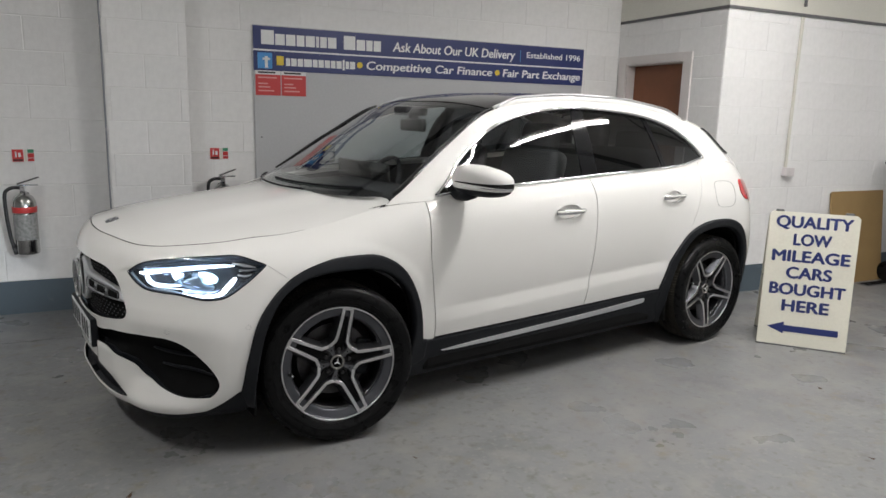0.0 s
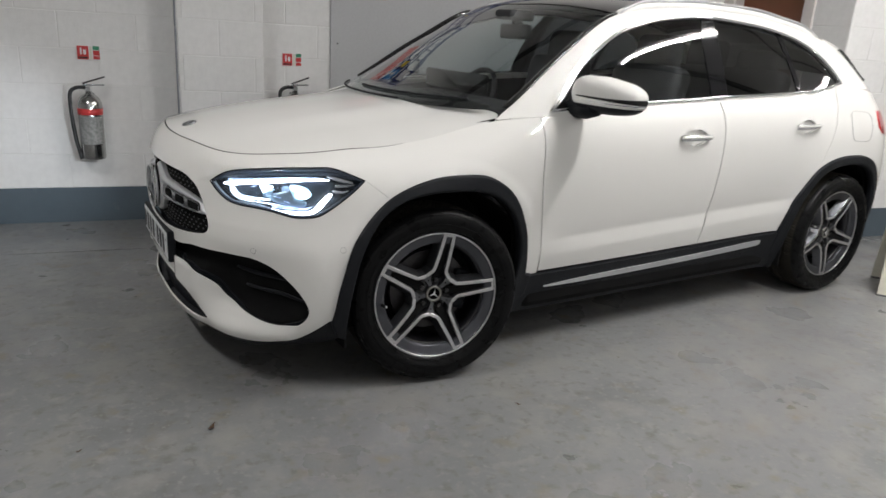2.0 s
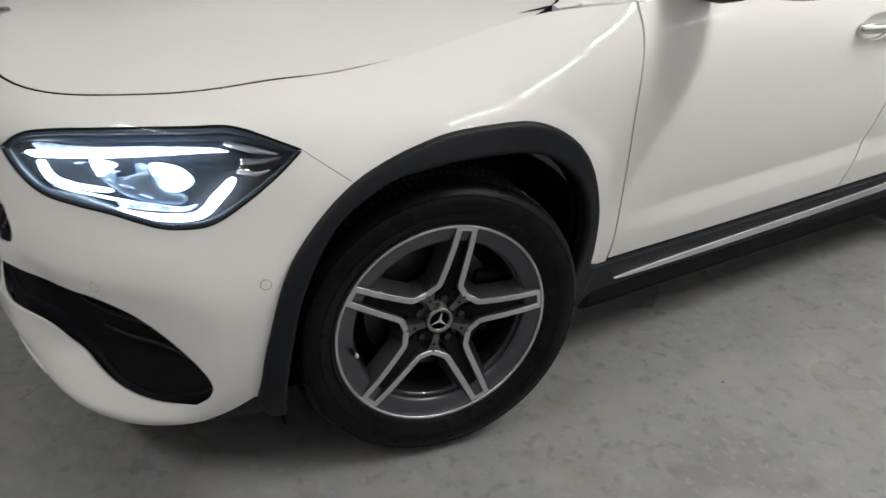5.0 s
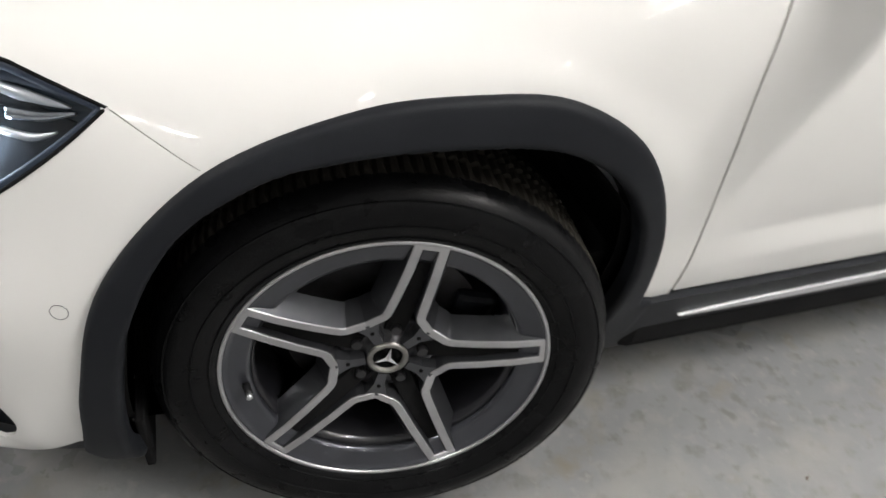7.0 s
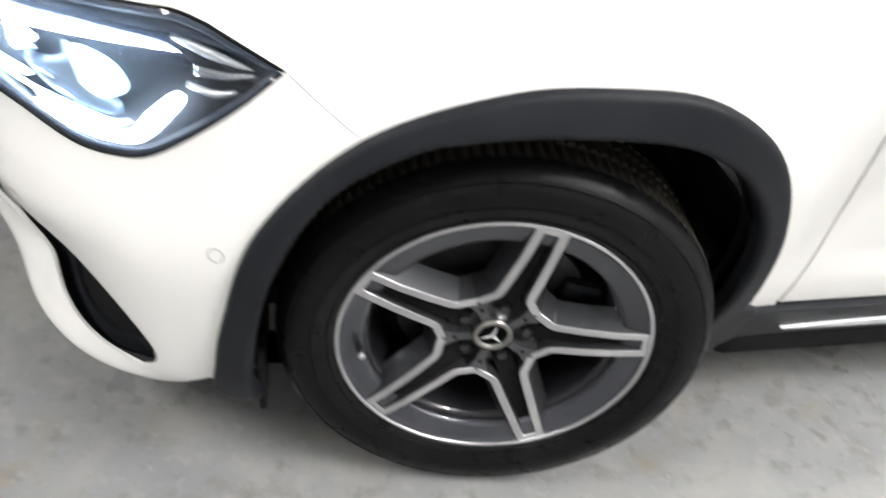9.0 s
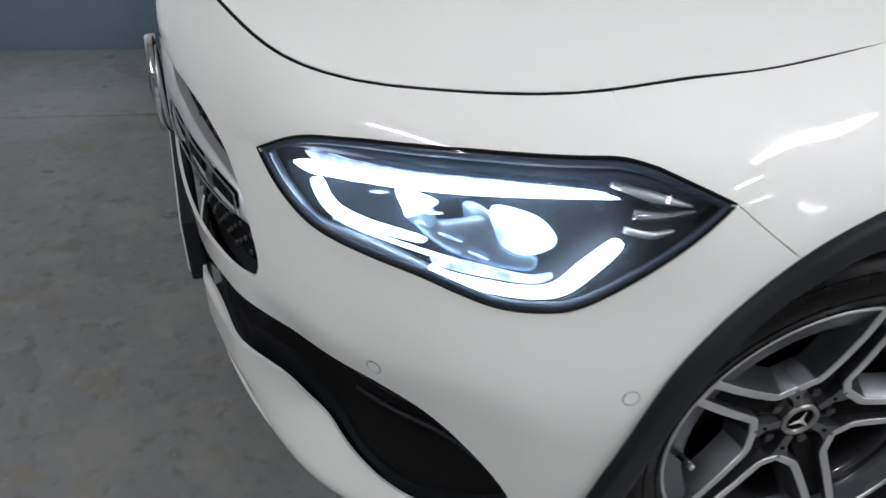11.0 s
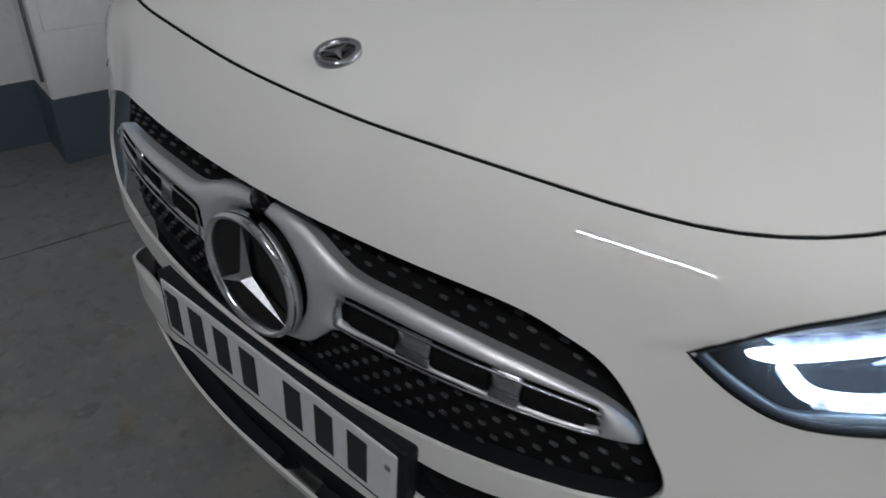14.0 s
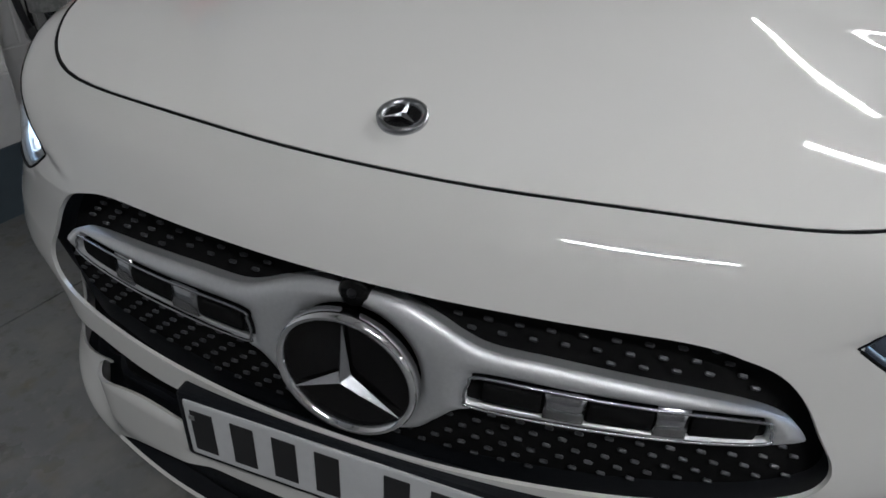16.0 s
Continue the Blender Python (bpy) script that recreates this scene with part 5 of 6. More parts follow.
QUARTER = np.concatenate([QUARTER, np.array([[qt, 0.08], [qt, BODY["v"][-1]]]), np.array([[a, BODY["v"][-1]] for a in np.linspace(qt, QUARTER[0][0], 30)[1:-1]])])
SILL = outline(BODY, [("x", .470, .372), ("x", 1.157, .378), ("x", 2.25, .404), ("x", 2.30, .25), ("x", 2.28, .185), ("x", 1.2, .185), ("x", .41, .19), ("x", .40, .27)], sharp=(0, 2, 3, 4, 6, 7))
STRIP = outline(BODY, [("x", .585, .308), ("x", .80, .321), ("x", 1.372, .340), ("x", 1.74, .354), ("x", 2.08, .371), ("x", 2.118, .360), ("x", 2.08, .339), ("x", 1.74, .322), ("x", 1.372, .311), ("x", .96, .301), ("x", .64, .301)], sharp=(0,))
TAIL = outline(BODY, [("x", 2.995, 1.080), ("x", 3.13, 1.065), ("x", 3.29, 1.050), ("x", 3.33, 1.0), ("x", 3.29, .95), ("x", 3.105, .939), ("x", 3.007, .98), ("x", 2.985, 1.04)], sharp=(0,))
FLAP = outline(BODY, [("x", 2.71, 1.075), ("x", 2.86, 1.072), ("x", 2.91, 1.03), ("x", 2.905, .94), ("x", 2.86, .912), ("x", 2.75, .915), ("x", 2.705, .95), ("x", 2.695, 1.03)])


def ellipse(net, cx, cz, rx, rz):
    return outline(net, [("x", cx + rx * math.cos(a), cz + rz * math.sin(a)) for a in np.linspace(0, 2 * np.pi, 24, endpoint=False)], per=2)


BOWLS = [ellipse(BODY, 1.362, .965, .088, .038), ellipse(BODY, 2.255, 1.003, .085, .036)]
for mir in (False, True):
    body_part("front_wing", panel(BODY, WING, [ARCH_OUT, LAMP], 0, 0.006, mir, fine=2), PAINT)
    d1 = body_part("front_door", panel(BODY, DOOR_F, [BOWLS[0]], 0, 0.012, mir), PAINT)
    d2 = body_part("rear_door", panel(BODY, DOOR_R, [BOWLS[1], REAR_OUT], 0, 0.012, mir), PAINT)
    body_part("rear_quarter", panel(BODY, QUARTER, [REAR_OUT], 0, 0.012, mir), PAINT)
    for bowl, d, cx, cz in ((BOWLS[0], d1, 1.362, .965), (BOWLS[1], d2, 2.255, 1.003)):
        body_part("handle_bowl", panel(BODY, bowl, [], -0.016, 0, mir, fine=2), PAINT, d)
        ln = np.linspace(locate(BODY, "x", cx - 0.105, cz), locate(BODY, "x", cx + 0.105, cz), 15)
        P, N = at(BODY, ln, 0.0)
        lift = 0.020 - 0.016 * np.abs(np.linspace(-1, 1, 15)) ** 4
        P = P + N * lift[:, None]
        v, f = tube(P * np.array([1, -1 if mir else 1, 1]), 0.015, 12, flat=0.7)
        body_part("door_handle", (v, f), CHROME, d, "chrome door handle")
        v, f = tube((P + N * 0.008 + np.array([0, 0, 0.004])) * np.array([1, -1 if mir else 1, 1]), 0.006, 10)
        body_part("handle_insert", (v, f), PAINT, d)
    body_part("front_arch_trim", panel(BODY, ARCH_OUT, [ARCH_IN], 0.004, 0.022, mir, fine=2, dome=(0.011, 0.009)), PLASTIC, None, "dark grained plastic wheel-arch trim")
    body_part("rear_arch_trim", panel(BODY, REAR_OUT, [REAR_IN], 0.004, 0.022, mir, fine=2, dome=(0.011, 0.009)), PLASTIC, None, "dark grained plastic wheel-arch trim")
    sill = body_part("side_sill", panel(BODY, SILL, [], 0.013, 0.05, mir), PLASTIC, None, "dark grained plastic sill cover")
    body_part("sill_strip", panel(BODY, STRIP, [], 0.018, 0.008, mir, fine=2), SATIN, sill, "satin silver sill strip")
    body_part("tail_light", panel(BODY, TAIL, [], 0.006, 0.02, mir, fine=2), RED_LENS, None, "red tail light")
    P, N = at(BODY, FLAP, 0.0004)
    v, f = tube(P * np.array([1, -1 if mir else 1, 1]), 0.0008, 6, True)
    body_part("fuel_flap_gap", (v, f), VOID) if not mir else None

    # cabin side, its windows and trim
    body_part("cabin_side", panel(CABIN, None, [WINDOW], 0, 0.014, mir), PAINT)
    low_edge = CABIN["P"][:, 0]
    low_edge = low_edge[(low_edge[:, 0] > 0.33) & (low_edge[:, 0] < 0.458)]
    v, f = tube((low_edge + np.array([0, 0.0035, -0.001])) * np.array([1, -1 if mir else 1, 1]), 0.0055, 10)
    body_part("pillar_foot", (v, f), PAINT)
    P, N = at(CABIN, WINDOW, 0.003)
    lean = 0.20 * (P[:, 2] - 1.47)
    v, f = tube(P * np.array([1, -1 if mir else 1, 1]), 0.0085, 8, True)
    body_part("window_trim", (v, f), CHROME, None, "bright chrome window surround")
    for a, b, mat, kind in ((0.70, 1.585, GLASS_FRONT, "front_side_window"), (1.675, 2.205, GLASS_DARK, "rear_side_window"), (2.245, 2.70, GLASS_DARK, "quarter_window")):
        w = WINDOW.copy()
        w[:, 0] = np.clip(w[:, 0], a + lean * (1.5 < a < 1.8), b + lean * (1.5 < b < 1.8))
        ob = body_part(kind, panel(CABIN, w, [], -0.008, 0.004, mir), mat)
        ob.visible_shadow = False
    for a, b, kind in ((0.40, 0.705, "mirror_sail"), (1.585, 1.675, "pillar_cover"), (2.205, 2.245, "pillar_cover")):
        w = WINDOW.copy()
        w[:, 0] = np.clip(w[:, 0], a + lean * (1.5 < a < 1.8), b + lean * (1.5 < b < 1.8))
        body_part(kind, panel(CABIN, w, [], -0.005, 0.006, mir), PILLAR_BLACK)
    # roof rail
    rx = np.linspace(1.04, 2.66, 50)
    q = np.linspace(0, 1, 50)
    lift = 0.034 * np.clip(np.minimum(q, 1 - q) / 0.09, 0, 1) ** 0.7
    ry = roof_edge_y(rx) - 0.012
    v, f = tube(np.stack([rx, -ry * (-1 if mir else 1), roof_edge_z(rx) + lift + 0.002], 1), 0.009, 10, flat=1.3)
    rail = body_part("roof_rail", (v, f), MACHINED, None, "silver roof rail")
    v, f = tube(np.stack([rx, -(ry - 0.002) * (-1 if mir else 1), roof_edge_z(rx) + lift * 0.45 - 0.004], 1), 0.022, 12, flat=0.6)
    body_part("rail_base", (v, f), PAINT, rail, "white moulding under the rail")

# roof, windscreen, tailgate
front_edge = [(0.065 + 0.285 * abs(f) ** 2.2, f) for f in np.linspace(-0.985, 0.985, 30)]
header = [(1.01 - 0.075 * (1 - f * f), f) for f in np.linspace(0.985, -0.985, 30)]
SCREEN = np.array(front_edge + header)
ob = body_part("windscreen", panel(ROOF, SCREEN, [], 0.002, 0.004), GLASS_CLEAR)
ob.visible_shadow = False
# black glass edge; wider on the far side to darken the shaded pillar
for f in (-0.985, 0.985):
    ln = np.array([(x, f * 0.994) for x in np.linspace(0.35, 1.0, 20)])
    body_part("screen_edge", ribbon(ROOF, ln if f < 0 else ln[::-1], 0.022 if f < 0 else 0.050, 0.004, 0.006), GLOSS_BLACK)
# dark line up each pillar; the far one is thicker for its shaded side
for f, r in ((-1, 0.006), (1, 0.014)):
    px = np.linspace(0.36, 1.02, 24)
    v, f2 = tube(np.stack([px, f * roof_edge_y(px), roof_edge_z(px) + 0.006], 1), r, 8)
    body_part("pillar_trim", (v, f2), GLOSS_BLACK)
body_part("header_band", ribbon(ROOF, np.array([(x - 0.022, f) for x, f in header]), 0.05, -0.002, 0.003), GLOSS_BLACK)
body_part("cowl", panel(ROOF, np.array([(0.19 + 0.17 * f * f, f) for f in np.linspace(0.89, -0.89, 24)] + [(0.075 + 0.29 * abs(f) ** 2.2, f) for f in np.linspace(-0.89, 0.89, 30)]), [], -0.012, 0), GLOSS_BLACK)
top = [(1.018 - 0.075 * (1 - f * f), f) for f in np.linspace(-0.95, 0.95, 30)] + [(2.72, 0.95), (2.72, -0.95)]
body_part("roof_panel", panel(ROOF, np.array(top), [], 0.004, 0.012), GLOSS_BLACK, None, "gloss black panoramic roof")
for s in (1, -1):
    edge_band = np.array([(1.0, 0.955 * s), (2.8, 0.955 * s), (2.8, 1.0 * s), (1.0, 1.0 * s)])
    body_part("roof_edge", panel(ROOF, edge_band if s > 0 else edge_band[::-1], [], 0.0, 0.006, fine=2), PAINT)
body_part("spoiler", panel(ROOF, np.array([(2.70, -1.0), (2.86, -1.0), (2.93, -0.6), (2.93, 0.6), (2.86, 1.0), (2.70, 1.0)]), [], 0.010, 0.03), PAINT)
body_part("rear_window", panel(ROOF, np.array([(2.90, -0.97), (3.13, -0.97), (3.13, 0.97), (2.90, 0.97)]), [], 0.004, 0.004), GLOSS_BLACK)
body_part("tailgate", panel(ROOF, np.array([(2.86, -0.999), (3.15, -0.999), (3.15, 0.999), (2.86, 0.999)]), [], -0.004, 0.0), PAINT)
for f in (-1, 1):
    ln = np.array([(x, 0.985 * f) for x in np.linspace(2.865, 3.12, 12)])
    body_part("rear_window_edge", ribbon(ROOF, ln if f < 0 else ln[::-1], 0.045, 0.010, 0.012), GLOSS_BLACK)
ln = np.array([(0.055 + 0.30 * abs(f) ** 2.2 + 0.012, f) for f in np.linspace(-0.35, 0.80, 24)])
P, N = at(ROOF, ln, 0.009)
v, f = tube(P, 0.005, 8)
body_part("wiper", (v, f), PLASTIC)
P, N = at(ROOF, np.array([(0.06 + 0.30 * abs(f) ** 2.2 + 0.055, f) for f in np.linspace(-0.75, 0.2, 24)]), 0.008)
v, f = tube(P, 0.005, 8)
body_part("wiper", (v, f), PLASTIC)

# headlights
for mir in (False, True):
    s = np.array([1, -1 if mir else 1, 1])
    lamp = body_part("headlight", panel(BODY, LAMP, [], -0.040, 0, mir, fine=2), LAMP_INNER, None, "lit LED headlight with white light guides")

    def strip(name, spec, width, mat, depth, thick=0.006, label=""):
        line = outline(BODY, spec, closed=False)
        return body_part(name, ribbon(BODY, line if not mir else line, width, depth, thick, mir), mat, lamp, label)

    def facet(name, spec, mat, depth, dome=None, label=""):
        return body_part(name, panel(BODY, outline(BODY, spec, per=4), [], depth, 0.008, mir, fine=4, dome=dome), mat, lamp, label)
    strip("brow", [("x", -.775, .812), ("x", -.749, .828), ("x", -.70, .847), ("x", -.645, .860), ("x", -.57, .870), ("x", -.483, .874), ("x", -.41, .868), ("x", -.36, .853)], [0.006, 0.017, 0.020, 0.018, 0.010], LAMP_RIM, -0.012)
    # the clear lens band is made to glow, for light scattered from the guide
    facet("light_guide_lens", [("x", -.750, .818), ("x", -.728, .825), ("x", -.693, .833), ("x", -.657, .839), ("x", -.578, .851), ("x", -.489, .854), ("x", -.454, .850), ("x", -.489, .848), ("x", -.579, .842), ("x", -.657, .829), ("x", -.693, .822), ("x", -.728, .813)], SCATTER_GLOW, -0.016)
    facet("upper_light_guide", [("x", -.761, .803), ("x", -.750, .811), ("x", -.728, .816), ("x", -.693, .826), ("x", -.657, .833), ("x", -.579, .8455), ("x", -.489, .851), ("x", -.445, .847), ("x", -.490, .844), ("x", -.559, .837), ("x", -.620, .828), ("x", -.658, .821), ("x", -.694, .814), ("x", -.729, .805), ("x", -.747, .800)], LED_WHITE, -0.012, None, "bright white light guide")
    facet("inner_light_guide", [("x", -.747, .790), ("x", -.738, .798), ("x", -.732, .784), ("x", -.722, .774), ("x", -.698, .771), ("x", -.662, .772), ("x", -.643, .771), ("x", -.643, .766), ("x", -.662, .763), ("x", -.699, .761), ("x", -.724, .759), ("x", -.738, .766)], LED_SOFT, -0.012, None, "bright white light guide")
    strip("guide_line", [("x", -.729, .757), ("x", -.699, .756), ("x", -.662, .755), ("x", -.611, .752)], 0.0035, LED_SOFT, -0.012)
    facet("lower_light_guide", [("x", -.636, .739), ("x", -.622, .735), ("x", -.580, .734), ("x", -.537, .735), ("x", -.511, .744), ("x", -.485, .773), ("x", -.454, .801), ("x", -.444, .795), ("x", -.467, .765), ("x", -.498, .734), ("x", -.532, .7235), ("x", -.579, .7225), ("x", -.613, .726), ("x", -.636, .733)], LED_WHITE, -0.012, None, "bright white light guide")
    # glowing band for the bluish halo along the lower guide
    facet("guide_edge", [("x", -.635, .751), ("x", -.611, .752), ("x", -.581, .7505), ("x", -.540, .747), ("x", -.516, .753), ("x", -.520, .746), ("x", -.539, .740), ("x", -.580, .7395), ("x", -.622, .740), ("x", -.635, .743)], SCATTER_GLOW, -0.015)
    strip("lower_bezel", [("x", -.783, .802), ("x", -.770, .772), ("x", -.747, .745), ("x", -.718, .744), ("x", -.689, .744), ("x", -.662, .740), ("x", -.640, .734)], [0.004, 0.012, 0.013, 0.013, 0.010], BEZEL_BLUE, -0.007, 0.010)
    strip("side_reflector", [("x", -.452, .862), ("x", -.41, .850), ("x", -.365, .840)], [0.008, 0.013, 0.003], SATIN, -0.018)
    strip("side_reflector", [("x", -.430, .830), ("x", -.395, .829), ("x", -.360, .834)], [0.012, 0.009, 0.003], CHROME, -0.020)
    strip("side_reflector", [("x", -.440, .812), ("x", -.41, .806), ("x", -.385, .812)], [0.007, 0.008, 0.002], SATIN, -0.020)
    # projector bowl, lit faces, added haze and glints towards the middle of the car
    for x, z, r in ((-.590, .806, .022), (-.650, .800, .026)):
        p, n = at(BODY, locate(BODY, "x", x, z), -0.034)
        aim = Vector((n[0] * 0.7 + np.array([-0.7, 0, 0])) * s)
        ob = part("projector_bowl", lathe([(r, 0.008), (r * 1.06, 0.006), (r * 0.9, 0.003), (r * 0.6, 0.001), (r * 0.2, -0.001), (0.0001, -0.001)], 36), BEZEL_BLUE, lamp, "dark bluish projector bowl", smooth=True)
        ob.matrix_basis = Matrix.Translation(p[0] * s) @ aim.to_track_quat("Y", "Z").to_matrix().to_4x4() @ Matrix.Diagonal((1.2, 1, 0.75, 1))
    facet("projector_face", [("x", -.574, .824), ("x", -.533, .821), ("x", -.513, .802), ("x", -.518, .787), ("x", -.543, .775), ("x", -.565, .781), ("x", -.573, .798)], LED_FACE, -0.014, (0.004, 0.012), "glowing projector face")
    facet("projector_face", [("x", -.664, .819), ("x", -.629, .817), ("x", -.635, .808), ("x", -.656, .791), ("x", -.660, .798)], LED_SOFT, -0.014, (0.003, 0.008), "glowing projector face")
    # bluish plate standing for the haze of light between the guides
    facet("lower_reflector", [("x", -.654, .784), ("x", -.618, .797), ("x", -.575, .812), ("x", -.565, .777), ("x", -.533, .769), ("x", -.540, .751), ("x", -.590, .752), ("x", -.627, .760)], BEZEL_BLUE, -0.024, (0.006, 0.02))
    # sparkles imitated by small strips that glow
    for x0, z0, x1, z1 in ((-.690, .806, -.672, .812), (-.646, .800, -.622, .806), (-.628, .782, -.606, .778), (-.600, .768, -.580, .762)):
        strip("glint", [("x", x0, z0), ("x", (x0 + x1) / 2, (z0 + z1) / 2), ("x", x1, z1)], [0.001, 0.004, 0.001], SCATTER_GLOW, -0.013, 0.002)
    cover = body_part("lamp_cover", panel(BODY, LAMP, [], -0.001, 0, mir, fine=2), LAMP_COVER, lamp)
    cover.visible_shadow = False
    P, N = at(BODY, LAMP, -0.001)
    v, f = tube(P * s, 0.0024, 6, True)
    body_part("lamp_gap", (v, f), VOID, lamp)
    P, N = at(BODY, LAMP + (LAMP.mean(0) - LAMP) * np.array([0.018, 0.055]), -0.006)
    v, f = tube(P * s, 0.0055, 8, True, flat=0.7)
    body_part("lamp_rim", (v, f), LAMP_RIM, lamp, "dark blue rim inside the lamp")
    # the diodes light the housing from within
    for x, z, watts in ((-.545, .800, 0.10), (-.645, .803, 0.06)):
        li = bpy.data.lights.new("diode", "POINT")
        li.energy, li.color, li.shadow_soft_size = watts, (0.62, 0.82, 1.0), 0.006
        p, n = at(BODY, locate(BODY, "x", x, z), -0.006)
        new("diode_light", li).location = car.matrix_world @ Vector(p[0] * s)
    # the beam's light
    li = bpy.data.lights.new("beam", "SPOT")
    li.energy, li.color, li.spot_size, li.spot_blend, li.shadow_soft_size = 28.0 if mir else 5.0, (0.86, 0.93, 1.0), radians(75), 1.0, 0.03
    ob = new("headlight_beam", li)
    ob.matrix_world = look((-0.86, -0.70 * s[1], 0.77), (-1.80, 2.2, 0.30) if mir else (-3.0, -1.1, 0.2))

# mirrors
for s in (1, -1):
    fold = 0.0 if s > 0 else 0.16

    def blob(z_lo, z_hi, grow=1.0):
        V, F = [], []
        nz, na = 18, 44
        for i in range(nz):
            t = z_lo + (z_hi - z_lo) * i / (nz - 1)
            rr = max(0.0, 1 - abs(t) ** 2.8) ** (1 / 2.8)
            for k in range(na):
                a = 2 * math.pi * k / na
                c, q = math.cos(a), math.sin(a)
                x = 0.085 * rr * math.copysign(abs(c) ** 0.7, c) * grow
                y = 0.148 * rr * math.copysign(abs(q) ** 0.7, q) * grow
                if c > 0:
                    x *= 0.5
                out = 0.5 - y / 0.296
                V.append((0.640 + fold + x + 0.085 * out, s * (-0.985 + y), 1.158 + 0.079 * t * grow * (1.0 - (0.34 if t > 0 else 0.12) * out ** 1.5) + 0.012 * (1 - out)))
        for i in range(nz - 1):
            for k in range(na):
                q = (i * na + k, i * na + (k + 1) % na, (i + 1) * na + (k + 1) % na, (i + 1) * na + k)
                F.append(q if s > 0 else q[::-1])
        F.append(tuple(range(na))[::-1] if s > 0 else tuple(range(na)))
        F.append(tuple((nz - 1) * na + k for k in range(na)) if s > 0 else tuple((nz - 1) * na + k for k in range(na))[::-1])
        return V, F

    def band(t0, t1, a0, a1, lift):
        """A strip round the front of the mirror housing, tapering towards the car."""
        n, V, F = 30, [], []
        for k in range(n):
            f = k / (n - 1)
            a = a0 + (a1 - a0) * f
            c, q = math.cos(a), math.sin(a)
            for e in (0, 1):
                t = t0 + (t1 - t0) * (0.5 + (e - 0.5) * min(1.0, 0.12 + 1.1 * f))
                rr = (1 - abs(t) ** 2.8) ** (1 / 2.8) * lift
                x, y = 0.085 * rr * math.copysign(abs(c) ** 0.7, c), 0.148 * rr * math.copysign(abs(q) ** 0.7, q)
                x *= 0.5 if c > 0 else 1
                out = 0.5 - y / 0.296
                V.append((0.640 + fold + x + 0.085 * out, s * (-0.985 + y), 1.158 + 0.079 * t * (1.0 - 0.12 * out ** 1.5) + 0.012 * (1 - out)))
            if k:
                i = 2 * k
                F.append((i - 2, i, i + 1, i - 1) if s < 0 else (i - 2, i - 1, i + 1, i))
        return V, F
    m = body_part("door_mirror", blob(-0.52, 0.999), PAINT, None, "white mirror cap over a black base")
    body_part("mirror_base", blob(-0.985, -0.53, 0.99), PLASTIC, m)
    body_part("indicator_strip", band(-0.30, 0.04, 2.6, 5.3, 1.012), GLOSS_BLACK, m)
    body_part("silver_strip", band(-0.40, -0.28, 2.6, 5.3, 1.014), CHROME, m)
    v, f = tube(np.array([(0.64, s * -0.95, 1.110), (0.64, s * -0.90, 1.095), (0.645, s * -0.85, 1.092), (0.65, s * -0.80, 1.10)]), 0.034, 12, flat=1.3)
    body_part("mirror_arm", (v, f), PLASTIC, m)

